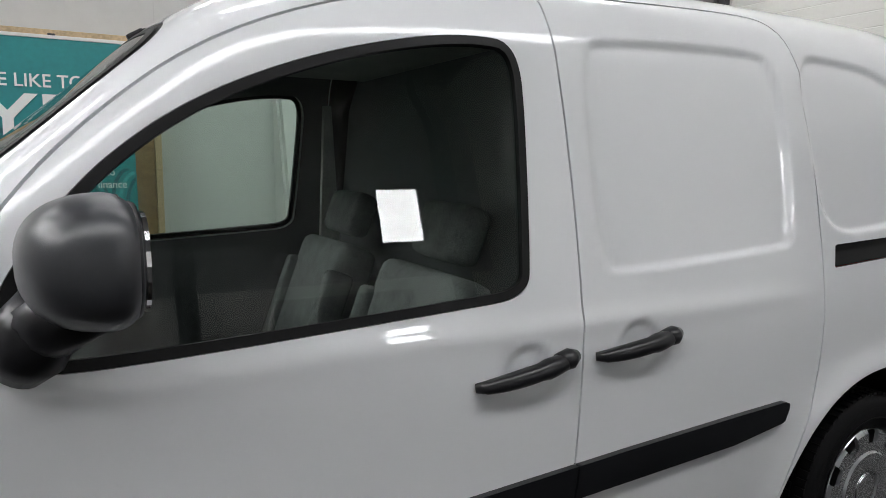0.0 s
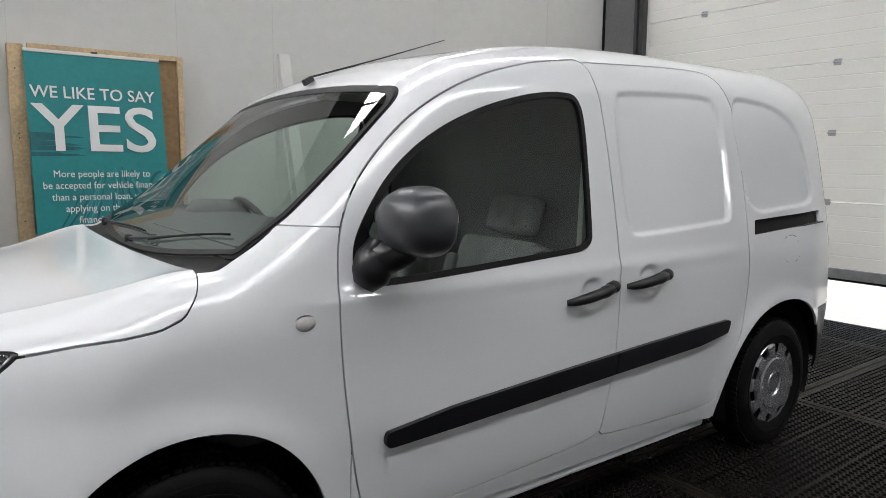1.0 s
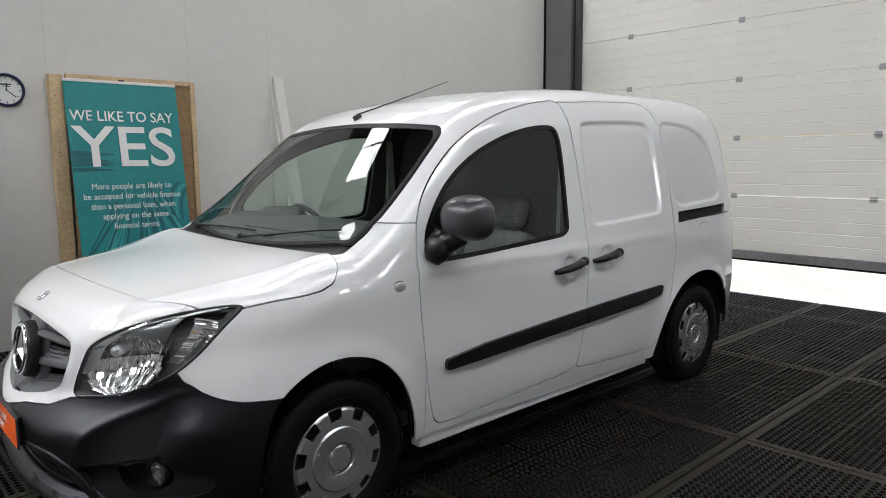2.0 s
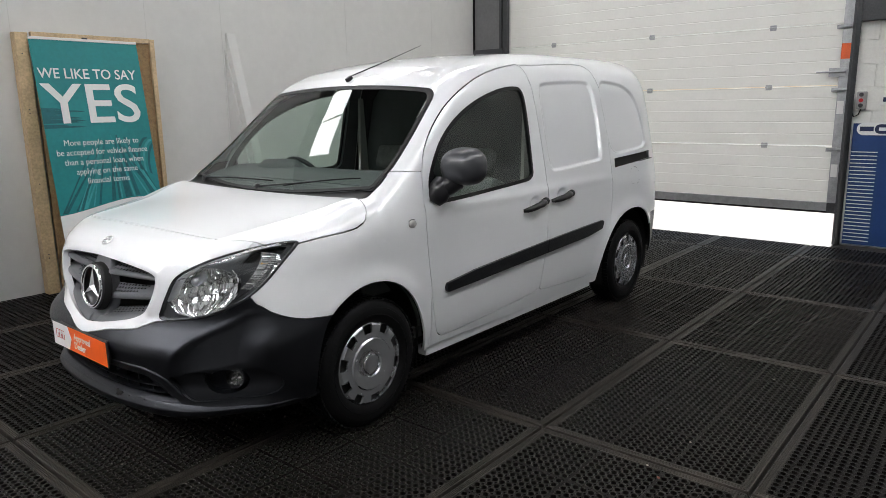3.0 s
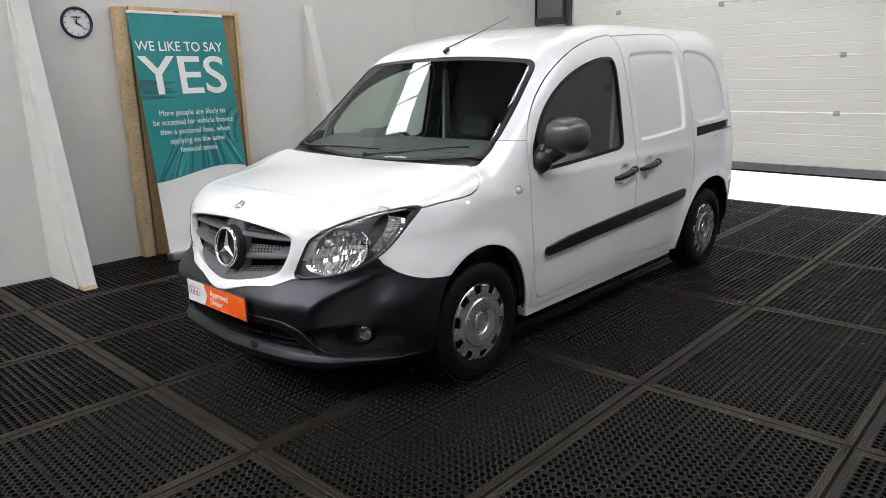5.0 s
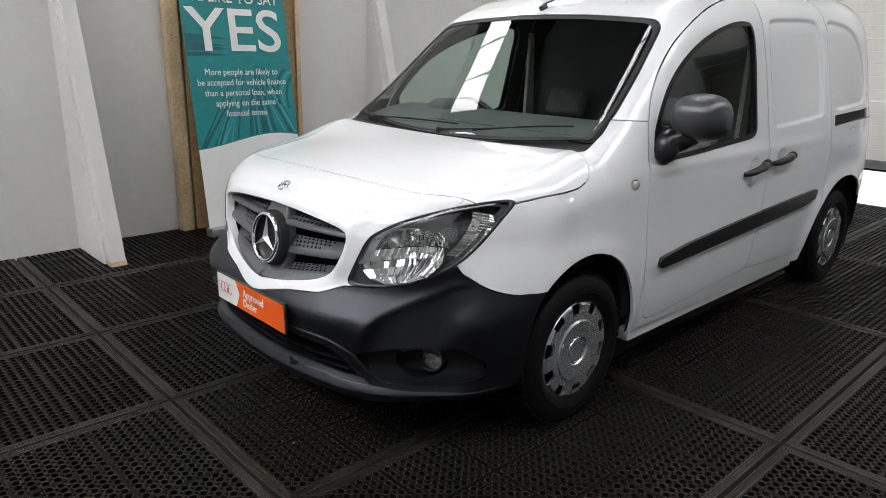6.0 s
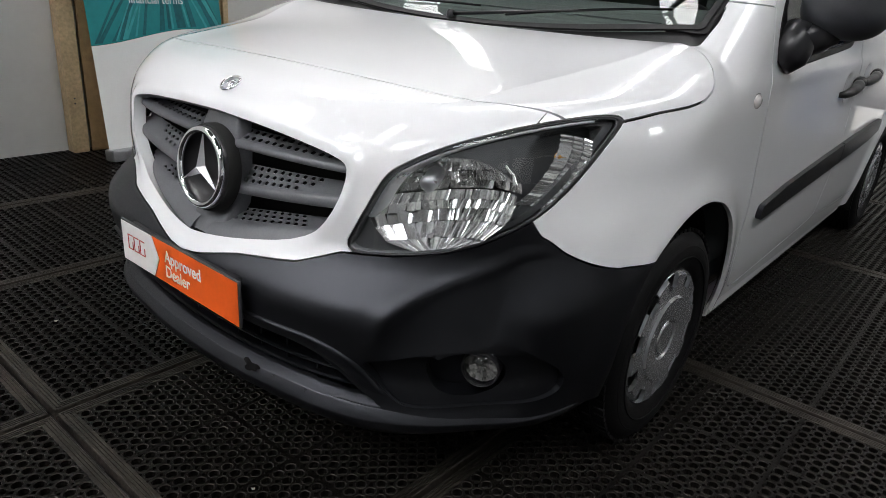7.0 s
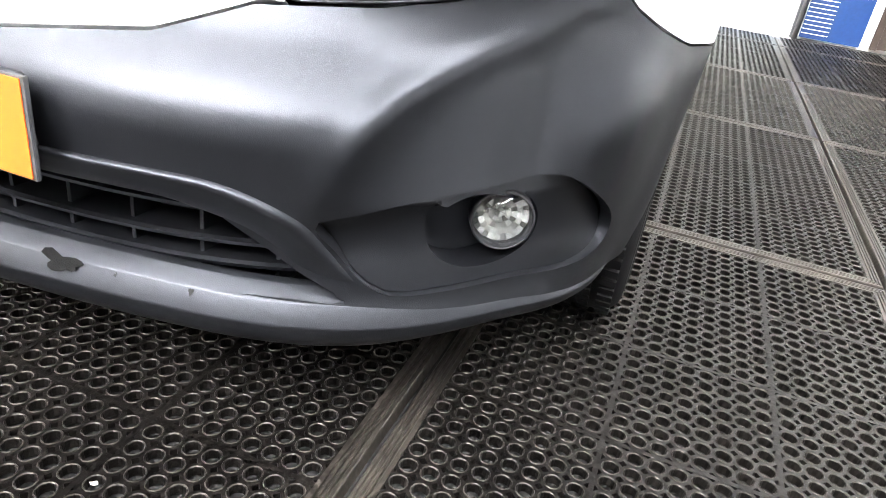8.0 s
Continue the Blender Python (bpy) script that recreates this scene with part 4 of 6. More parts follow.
tail_lamp = skin.part_off(lambda p: np.maximum(np.maximum(4.02 - p[:, 0], np.abs(p[:, 2] - 1.05) - .24), -.55 - p[:, 1]), .002)
rear_door = skin.part_off(lambda p: np.maximum(4.085 - .12 * np.clip(p[:, 2] - 1.2, 0, 1) - p[:, 0], .63 - p[:, 2]), .004)
rear_bumper = skin.part_off(lambda p: np.maximum(3.90 + .10 * (p[:, 2] - .3) - p[:, 0], p[:, 2] - .62), .002)
body_rest = skin.faces

panel("bonnet", skin, bonnet, PAINT, van, "white painted bonnet", both=True, flange=.02)
panel("nose_panel", skin, nose_panel, PAINT, van, "white grille surround", both=True, flange=.03)
shell_part = panel("body_shell", skin, body_rest, PAINT, van, "white roof and body sides", both=True)
bump = panel("front_bumper", skin, bumper, BLACK_PLASTIC, van, "grained black plastic front bumper", both=True, flange=.02)
# hollow round each fog lamp, deepest under its upper edge
hollow = Skin(skin.p, list(scoop))
pocket = hollow.part_off(lambda p: np.maximum(np.hypot((-p[:, 1] - .692) * .95, p[:, 2] - .379) - .053, outline(-p[:, 1], p[:, 2], SCOOP) + .006), .0005)
for far_side in (False, True):
    sc = panel("scoop", hollow, hollow.faces, BLACK_PLASTIC, bump, "hollowed black plastic round the fog lamp", mirror=far_side, offset=lambda p: -.011 - .018 * step(p[:, 2], .300, .415), flange=.07)
    panel("pocket", hollow, pocket, BLACK_PLASTIC, sc, "", mirror=far_side, offset=-.062, flange=0)
panel("cowl", skin, cowl, SEAL, van, "black plastic scuttle under the windscreen", both=True, offset=-.008)
ws = panel("windscreen", skin, screen, GLASS, van, "green-tinted windscreen", both=True, offset=0, flange=0)
ws.visible_shadow = False
# black band printed round the windscreen's rim
band = Skin(skin.p, list(screen))
band.part_off(lambda p: screen_edge(p) + .016)
panel("screen_band", band, band.faces, BAND, ws, "black ceramic band", both=True, offset=.0012, flange=.006)
panel("screen_seal", skin, screen_seal, SEAL, van, "black rubber seal round the windscreen", both=True, offset=-.002, flange=.008)
panel("rear_door", skin, rear_door, PAINT, van, "white rear doors", both=True)
panel("rear_bumper", skin, rear_bumper, BLACK_PLASTIC, van, "black plastic rear bumper", both=True)
# added dark sheet under the front skin, its colour shades the shut lines
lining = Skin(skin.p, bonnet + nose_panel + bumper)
panel("gap_shade_sheet", lining, lining.faces, DARK, van, "", both=True, offset=-.032, flange=0)


def door_parts(mirror):
    s = 1 if mirror else -1
    def add_panel(name, net, faces, mat, parent, label="", **kw):
        return panel(name, net, faces, mat, parent, label, mirror=mirror, **kw)
    add_panel("fender", skin, fender, PAINT, van, "white front wing")
    d = add_panel("front_door", skin, front_door, PAINT, van, "white front door")
    # dark grey inner door card, which also darkens the door's shut lines
    add_panel("door_backing", skin, front_door, DASH, d, offset=-.03, flange=0)
    glass = Skin(skin.p, list(window_ring))
    seal_fun = lambda p: np.maximum(outline(p[:, 0], p[:, 2], DOOR_WINDOW) + .019, np.maximum(1.405 - .18 * (p[:, 2] - 1.0) - p[:, 0], -9))
    panes = glass.part_off(seal_fun)
    w = add_panel("door_window", glass, panes, GLASS, d, "green-tinted door glass", offset=-.008, flange=0)
    w.visible_shadow = False
    add_panel("window_seal", glass, glass.faces, SEAL, d, "black rubber window surround", offset=.002, flange=.014)
    sd = add_panel("sliding_door", skin, sliding_door, PAINT, van, "white sliding side door with a pressed blank panel")
    # added near-black sheets behind sliding door and wing, shade for their gaps
    add_panel("door_backing", skin, sliding_door, DARK, sd, offset=-.03, flange=0)
    add_panel("wing_gap_shade", skin, fender, DARK, van, offset=-.022, flange=0)
    add_panel("slide_rail", skin, rail_slot, DARK, van, "black sliding door track", offset=-.018, flange=0)
    part("rail_edge", tube([(3.33, s * -.001 + s * .8525, 1.012), (3.965, s * .8475, 1.044)], .004, 8), GLOSS_BLACK, van)
    add_panel("tail_lamp", skin, tail_lamp, RED_LENS, van, "red tail lamp cluster", offset=.006)
    if not mirror:
        flap = rounded([(3.555, .872), (3.555, .992), (3.70, 1.0), (3.715, .87)], 3)
        ring = Skin(skin.p, list(body_rest))
        line = ring.part_off(lambda p: np.where(p[:, 1] < -.6, np.abs(outline(p[:, 0], p[:, 2], flap)) - .0022, 1.0))
        add_panel("fuel_flap_gap", ring, line, GREY_PLASTIC, van, "thin joint round the fuel flap", offset=.0008, flange=0)
    # black side moulding, split where the doors meet
    for k, (net, parent) in enumerate(((front_door, d), (sliding_door, sd))):
        cutnet = Skin(skin.p, list(net))
        strip = cutnet.part_off(lambda p: outline(p[:, 0], p[:, 2], MOULDING))
        if strip:
            add_panel("side_moulding", cutnet, strip, BLACK_PLASTIC, parent, "black plastic side moulding", offset=.016, flange=.022)
    # pulls
    for (x0, z0), (x1, z1), parent in (((2.125, .856), (2.365, .891), d), ((2.435, .880), (2.672, .906), sd)):
        pts, rad = [], []
        for k in range(13):
            t = k / 12
            x, z = x0 + (x1 - x0) * t, z0 + (z1 - z0) * t
            yy = .872 + .026 * math.sin(math.pi * min(max(t, 0.0), 1)) ** 0.5
            pts.append((x, s * (yy + .004), z))
            rad.append((.010 + .010 * math.sin(math.pi * t) ** .5) * (1.15 if t > .6 else .95))
        g = tube(pts, .02, 12, radii=rad)
        part("handle", g, GLOSS_BLACK, parent, "black plastic door pull", True)
        part("handle_cap", tube([(x1 - .045, s * .890, z1 - .004), (x1 - .018, s * .893, z1 + .001), (x1 + .004, s * .886, z1 + .003)], .02, 12, radii=[.019, .023, .014]), GLOSS_BLACK, parent, "", True)
    # indicator repeater
    rp = add(bmesh.new(), lathe([(0.0, -.012), (.55, -.011), (.85, -.007), (1.0, 0)], 24, "y"), Matrix.Translation((1.175, s * .868, .912)) @ Matrix.Diagonal((.030, 1 if s < 0 else -1, .021, 1)))
    part("side_indicator", rp, FROSTED, van, "clear oval side indicator", True)
    rr = tube([(1.175 + .031 * math.cos(a), s * .868, .912 + .022 * math.sin(a)) for a in [k * math.pi / 14 for k in range(28)]], .003, 6, True)
    part("indicator_rim", rr, GREY_PLASTIC, van, "", True)
    if mirror:
        return d
    # mirror: rounded head on a black arm
    bm = bmesh.new()
    bmesh.ops.create_uvsphere(bm, u_segments=40, v_segments=24, radius=1)
    for v in bm.verts:
        x, y, z = v.co
        def sq(a, e):
            return math.copysign(abs(a) ** e, a)
        X, Y, Z = sq(x, .85), sq(y, .80), sq(z, .82)
        flat = X if X < 0 else X * .55
        v.co = (1.464 + .100 * flat + .012 * Y * s, s * (.966 + .114 * Y * s), 1.166 + .093 * Z * (1 + .05 * X))
    mir = part("door_mirror", bm, MIRROR_PLASTIC, van, "dark grey plastic door mirror", True)
    part("mirror_base", tube([(1.352, s * .856, .992), (1.366, s * .866, 1.02), (1.382, s * .872, 1.06), (1.400, s * .878, 1.11)], .03, 18, radii=[.034, .054, .058, .036]), GLOSS_BLACK, mir, "", True)
    part("mirror_arm", tube([(1.375, s * .865, 1.055), (1.41, s * .90, 1.075), (1.45, s * .945, 1.10)], .03, 16, radii=[.054, .050, .042]), GLOSS_BLACK, mir, "", True)
    def oval(ry, rz, n):
        return [(s * .966 + ry * math.copysign(abs(math.cos(a)) ** .8, math.cos(a)), 1.166 + rz * math.copysign(abs(math.sin(a)) ** .8, math.sin(a))) for a in [k * 2 * math.pi / n for k in range(n)]]
    part("mirror_trim", tube([(1.504, y, z) for y, z in oval(.092, .073, 40)], .008, 8, True), GLOSS_BLACK, mir, "", True)
    part("mirror_glass", prism(oval(.086, .067, 28), 1.515, 1.521, "x"), CHROME, mir, "mirror glass")
    # shadow gap where the painted shell meets the rear rim
    part("shell_gap", tube([(1.488, y, z) for y, z in oval(.1095, .0890, 44)], .0022, 6, True), DARK, mir, "", True)
    return d


left_door = door_parts(False)
right_door = door_parts(True)


# wheels
def wheel(x, s):
    w = part("wheel", lathe([(.150, .09), (.185, .085), (.198, .03), (.200, -.05), (.190, -.075), (.06, -.02), (.0, -.02)], 48), DARK, van, "black steel wheel", True)
    prof = [(.195, .085), (.215, .095), (.245, .100), (.275, .095), (.295, .080), (.300, .06), (.301, .0), (.300, -.06), (.295, -.080), (.275, -.096), (.245, -.101), (.215, -.096), (.200, -.088), (.194, -.082)]
    t = lathe(prof, 96)
    part("tyre", t, RUBBER, w, "black rubber tyre", True)
    # tread blocks
    tb = bmesh.new()
    for k in range(72):
        a = 2 * math.pi * k / 72
        for yy, dd in ((-.070, .030), (-.030, .026), (.010, .026), (.050, .030)):
            c = box((-.0095, yy - dd * .5 + .002, .298), (.0095, yy + dd * .5, .3065))
            add_m = Matrix.Rotation(a + yy * .5, 4, "Y")
            bmesh.ops.transform(c, matrix=add_m, verts=c.verts)
            base = [tb.verts.new(v.co) for v in c.verts]
            c.verts.index_update()
            for f in c.faces:
                tb.faces.new([base[v.index] for v in f.verts])
            c.free()
    part("tread", tb, RUBBER, w)
    # shoulder ribs on the wall
    sr = bmesh.new()
    for r in (.232, .262):
        add(sr, tube([(r * math.cos(a), -.1005 + (.0035 if r > .25 else 0), r * math.sin(a)) for a in [k * math.pi / 36 for k in range(72)]], .0022, 5, True))
    part("wall_ribs", sr, RUBBER, w, "", True)
    # trim: ten stepped openings near the rim
    radii = [0, .022, .044, .047, .058, .062, .090, .118, .124, .150, .168, .174, .182, .191, .199]
    high = [-.097, -.097, -.095, -.090, -.090, -.096, -.1005, -.1010, -.0945, -.0940, -.0935, -.0925, -.0935, -.087, -.075]
    per = 12
    count = per * 10
    verts, faces = [(0, -.094, 0)], []
    ids = {}
    for i, r in enumerate(radii[1:], 1):
        for k in range(count):
            a = 2 * math.pi * k / count
            ids[i, k] = len(verts)
            verts.append((r * math.cos(a), high[i], r * math.sin(a)))
    for k in range(count):
        faces.append((0, ids[1, k], ids[1, (k + 1) % count]))
    def open_at(i, k):
        q = k % per
        return 9 <= i <= 12 and 3 <= q <= 8
    for i in range(1, len(radii) - 1):
        for k in range(count):
            if not open_at(i, k):
                q = (k + 1) % count
                faces.append((ids[i, k], ids[i + 1, k], ids[i + 1, q], ids[i, q]))
    edge = {}
    for f in faces:
        for a, b in zip(f, f[1:] + f[:1]):
            edge[min(a, b), max(a, b)] = edge.get((min(a, b), max(a, b)), 0) + 1
    rim = {}
    for f in list(faces):
        for a, b in zip(f, f[1:] + f[:1]):
            if edge[min(a, b), max(a, b)] == 1:
                for q in (a, b):
                    if q not in rim:
                        v = verts[q]
                        rim[q] = len(verts)
                        verts.append((v[0] * .99, v[1] + .012, v[2] * .99))
                faces.append((a, b, rim[b], rim[a]))
    cap = put("hubcap", verts, faces, SILVER, w, "silver wheel trim with ten openings", True)
    me = cap.data
    bm = bmesh.new()
    bm.from_mesh(me)
    bmesh.ops.recalc_face_normals(bm, faces=bm.faces)
    for e in bm.edges:
        if len(e.link_faces) == 2 and e.calc_face_angle(0) > .5:
            e.smooth = False
    bm.to_mesh(me)
    bm.free()
    part("centre_ring", tube([(.049 * math.cos(a), -.0915, .049 * math.sin(a)) for a in [k * math.pi / 24 for k in range(48)]], .0025, 6, True), CHROME, w, "", True)
    w.matrix_basis = pose(x, s * .765, .299, 0, 7 if x > 2 else 31, 0 if s < 0 else 180)
    return w


for x in (.888, 3.572):
    for s in (-1, 1):
        wheel(x, s)


# wheel houses, floor pan
def under():
    b = bmesh.new()
    box((.25, -.60, .20), (4.1, .60, .30), bm=b)
    box((1.27, -.72, .235), (3.05, .72, .30), bm=b)
    part("floor_pan", b, DARK, van)
    for x in (.905, 3.53):
        for s in (-1, 1):
            h = lathe([(.375, -.135 if x < 2 else -.20), (.375, .14), (.0, .15)], 40, "y", -.35, math.pi + .35)
            if s > 0:
                bmesh.ops.transform(h, matrix=Matrix.Diagonal((1, -1, 1, 1)), verts=h.verts)
            o = part("wheel_house", h, DARK, van)
            o.location = (x, s * .66, .32)
    for s in (-1, 1):
        part("sill", box((1.30, s * .80 - .03, .205), (3.05, s * .80 + .03, .26), .012), PAINT, van)


under()


# ---- front: grille, badge, plate, inlet, lamps ----
def front_x(y, z):
    u = min(abs(y) / .86, 1.2)
    return float(np.interp(z, *NOSE)) + .10 * u * u + .46 * u ** 5


def ribbon(name, path, half, depth, mat, parent, label="", back=.05, bevel=.004):
    """A blade across the nose: path gives (y, z, set-in) in order, half its half height."""
    bm = bmesh.new()
    rings = []
    for y, z, inset, hh in path:
        x = front_x(y, z) + inset
        rings.append([bm.verts.new(c) for c in ((x + back, y, z + hh * .6), (x + .006, y, z + hh), (x, y, z + hh * .55), (x + .004, y, z - hh * .6), (x + .012, y, z - hh), (x + back, y, z - hh * .6))])
    for a, b in zip(rings, rings[1:]):
        for k in range(6):
            q = (k + 1) % 6
            bm.faces.new((a[k], a[q], b[q], b[k]))
    bm.faces.new(rings[0])
    bm.faces.new(rings[-1][::-1])
    return part(name, bm, mat, parent, label)


def face_x(y, z):
    """Where the outer skin stands at a place seen from ahead."""
    lo, hi = -.1, .9
    for _ in range(30):
        m = (lo + hi) / 2
        if body(np.array([m]), np.array([abs(y)]), np.array([z]))[0] > 0:
            lo = m
        else:
            hi = m
    return hi


def spread_along(points, n):
    """n + 1 even steps along a line of points."""
    p = np.array(points, float)
    run = np.concatenate([[0], np.cumsum(np.linalg.norm(np.diff(p, axis=0), axis=1))])
    t = np.linspace(0, run[-1], n + 1)
    return np.stack([np.interp(t, run, p[:, k]) for k in range(2)], 1)


def smoothed(p, times=6):
    for _ in range(times):
        p = np.concatenate([p[:1], (p[:-2] + 2 * p[1:-1] + p[2:]) / 4, p[-1:]])
    return p


def inlet_bar():
    """Rounded bar over and beside the air inlet."""
    n = 70
    outer = smoothed(spread_along([(0, .446), (.24, .447), (.352, .450), (.412, .450), (.445, .446), (.483, .431), (.519, .409), (.540, .361), (.568, .324), (.592, .308), (.602, .302)], n))
    inner = smoothed(spread_along([(0, .410), (.237, .412), (.30, .415), (.375, .416), (.431, .402), (.466, .386), (.492, .356), (.522, .323), (.556, .300), (.566, .297)], n))
    prof = ((-.02, -.012), (0, .001), (.05, .0058), (.12, .0075), (.22, .0072), (.30, .0064), (.60, .0034), (.94, .0002), (.985, -.0012), (1.0, -.007), (1.0, -.045))
    for s in (1, -1):
        verts, faces = [], []
        for k, (a, b) in enumerate(zip(outer, inner)):
            sink = max(k / n - .86, 0) / .14
            for t, lift in prof:
                y, z = a * (1 - t) + b * t
                verts.append((face_x(y, z) - lift * (1 - sink) + .006 * sink, s * y, z))
        m = len(prof)
        for k in range(n):
            for q in range(m - 1):
                f = (k * m + q, k * m + q + 1, (k + 1) * m + q + 1, (k + 1) * m + q)
                faces.append(f if s < 0 else f[::-1])
        put("inlet_bar", verts, faces, BLACK_PLASTIC, bump, "rounded black bar round the air inlet", True)


inlet_bar()


def front_lip():
    """The bumper's lower lip: a flat ledge that rolls over a crest to its underside."""
    prof = ((.296, -.040), (.2945, -.0300), (.2935, -.0285), (.2815, -.0110), (.2800, -.0092), (.2785, -.0080), (.2560, .0025), (.2535, .0034), (.2510, .0034), (.2330, -.0015), (.2240, -.0070), (.2160, -.0160), (.2120, -.060))
    ys = np.sin(np.linspace(-1, 1, 121) * math.pi / 2 * .93) / math.sin(math.pi / 2 * .93) * .842
    verts, faces = [], []
    for y in ys:
        q = np.array([[face_x(y, .262), y, .262]])
        g = outward(q)[0]
        h = math.hypot(g[0], g[1])
        rise = .010 * math.exp(-(abs(y) - .35) ** 2 / .03) - .008 * step(np.array([abs(y)]), .66, .86)[0] - .006 * math.exp(-(y / .2) ** 2)
        for z, lift in prof:
            squeeze = 1 - .25 * step(np.array([abs(y)]), .55, .78)[0]
            verts.append((q[0, 0] + g[0] / h * lift, y + g[1] / h * lift, .270 + (z - .258) * squeeze + rise * .6))
    m = len(prof)
    for k in range(len(ys) - 1):
        for q in range(m - 1):
            faces.append((k * m + q, k * m + q + 1, (k + 1) * m + q + 1, (k + 1) * m + q)[::-1])
    lip = put("lip", verts, faces, BLACK_PLASTIC, bump, "scuffed black lip under the bumper", True)
    # water marks drying on the ledge
    rnd = random.Random(4)
    for y0, size in ((-.222, .020), (-.240, .011), (-.30, .005), (-.395, .008)):
        n = 18
        for_drop = []
        for k in range(n):
            a = 2 * math.pi * k / n
            r = size * (1 + .35 * math.sin(3 * a + y0 * 40) + .2 * rnd.uniform(-1, 1))
            y, t = y0 + r * math.cos(a) * (1.2 if size > .01 else .35), .5 + .5 * r / .024 * math.sin(a)
            t = min(max(t, -.1), 1.5)
            q = np.array([[face_x(y, .262), y, .262]])
            g = outward(q)[0]
            h = math.hypot(g[0], g[1])
            rise = .6 * (.010 * math.exp(-(abs(y) - .35) ** 2 / .03) - .006 * math.exp(-(y / .2) ** 2))
            lift = -.0135 + .0175 * t
            for_drop.append((q[0, 0] + g[0] / h * (lift + .0006), y + g[1] / h * lift, .2985 - .0215 * t + rise + .0008))
        put("water_mark", for_drop, [tuple(range(n))], WET_BLACK, lip, "dark wet mark")


front_lip()


def edge_of(z, poly):
    """How far out an outline reaches at height z."""
    ys = np.linspace(0, .6, 241)
    hit = ys[outline(ys, np.full(241, z), poly) < 0]
    return float(hit[-1]) if len(hit) else 0.0


def grille():
    # flat near-black board at the back: its colour stands for shade behind the slats
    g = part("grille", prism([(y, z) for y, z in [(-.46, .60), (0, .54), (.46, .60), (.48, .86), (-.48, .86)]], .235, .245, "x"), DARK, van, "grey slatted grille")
    # three tiers either side of the badge: a pierced plate that runs down into a smooth slat
    tiers = (((.806, .02), (.785, .035), (.768, .030), 2, 0, 14, 14),
             ((.720, .08), (.676, .135), (.653, .125), 3, 1, 12, 10),
             ((.606, .16), (.584, .17), (.545, .18), 3, 1, 10, 11))
    for s in (-1, 1):
        for top, mid, low, rows, first, stop_a, stop_b in tiers:
            def place(y, level, inset):
                z = level[0] + level[1] * y
                return (front_x(y, z) + inset, s * y, z)
            def reach(level):
                y = .38
                for _ in range(5):
                    y = .5 * y + .5 * (edge_of(min(max(level[0] + level[1] * y, .60), .82), GRILLE) + .022)
                return y
            def between(a, b, t):
                return (a[0] + (b[0] - a[0]) * t, a[1] + (b[1] - a[1]) * t)
            # slat
            prof = ((0, .030), (.10, .024), (.28, .020), (.55, .018), (.85, .018), (.96, .020), (1.0, .026), (.96, .036), (.80, .080))
            n = 26
            verts, faces = [], []
            for t, inset in prof:
                level = between(mid, low, t)
                out = reach(level)
                for k in range(n + 1):
                    verts.append(place(.03 + (out - .03) * k / n, level, inset))
            for r in range(len(prof) - 1):
                for k in range(n):
                    q = r * (n + 1) + k
                    f = (q, q + 1, q + n + 2, q + n + 1)
                    faces.append(f if s > 0 else f[::-1])
            put("slat", verts, faces, GREY_PLASTIC, g, "grey plastic slat", True)
            # pierced plate: one ring of wall to each hole
            verts, faces = [], []
            pitch = .0240
            def at(u, v, sink=0.0):
                t = v / rows
                return place(.03 + u * pitch, between(top, mid, t), .064 + (.030 - .064) * t + sink)
            for r in range(rows):
                stop = stop_a + (stop_b - stop_a) * r / max(rows - 1, 1)
                for c in range(18):
                    o = c + (.5 if r % 2 else 0) - .5
                    if .03 + (o + 1) * pitch > reach(between(top, mid, (r + .5) / rows)) + .012:
                        continue
                    square = [(1, .5), (1, 1), (.5, 1), (0, 1), (0, .5), (0, 0), (.5, 0), (1, 0)]
                    b = len(verts)
                    verts += [at(o + u, r + v) for u, v in square]
                    if not first <= c <= stop:
                        f = tuple(range(b, b + 8))
                        faces.append(f if s < 0 else f[::-1])
                        continue
                    for sink in (0.0, .005):
                        verts += [at(o + .5 + .33 * math.cos(k * math.pi / 4), r + .5 + .36 * math.sin(k * math.pi / 4), sink) for k in range(8)]
                    for a in (b, b + 8):
                        for k in range(8):
                            q = (k + 1) % 8
                            f = (a + k, a + q, a + q + 8, a + k + 8)
                            faces.append(f if s < 0 else f[::-1])
            put("pierced_plate", verts, faces, GREY_PLASTIC, g, "grey plate with round perforations")
    # shroud behind the badge
    sh, n = bmesh.new(), 12
    grid = []
    for r in range(n + 1):
        z = .560 + .29 * r / n
        half = .062 + .030 * math.sin(math.pi * r / n)
        row = []
        for k, (w, inset) in enumerate(((-1.0, .06), (-.96, .030), (-.8, .024), (0, .024), (.8, .024), (.96, .030), (1.0, .06))):
            row.append(sh.verts.new((front_x(0, z) + inset, half * w, z)))
        grid.append(row)
    for a, b in zip(grid, grid[1:]):
        for k in range(6):
            sh.faces.new((a[k], a[k + 1], b[k + 1], b[k]))
    part("shroud", sh, GREY_PLASTIC, g, "grey centre shroud", True)
    # badge: chrome ring with three tapering spokes on a dark bowl
    cz, cx, r = .712, front_x(0, .712) - .018, .088
    lean = Matrix.Translation((cx, 0, cz)) @ Matrix.Rotation(radians(8), 4, "Y")
    cup = lathe([(.0, .030), (.07, .026), (.088, .010), (.094, .004), (.097, .008), (.098, .02)], 48, "x")
    # ring coloured near-black to read as the recess's shadow round the badge
    part("badge_recess_shade", add(bmesh.new(), lathe([(.096, .012), (.099, .010), (.102, .014), (.105, .024), (.106, .040)], 48, "x"), lean), DARK, g, "near-black ring that stands in for the shade round the badge", True)
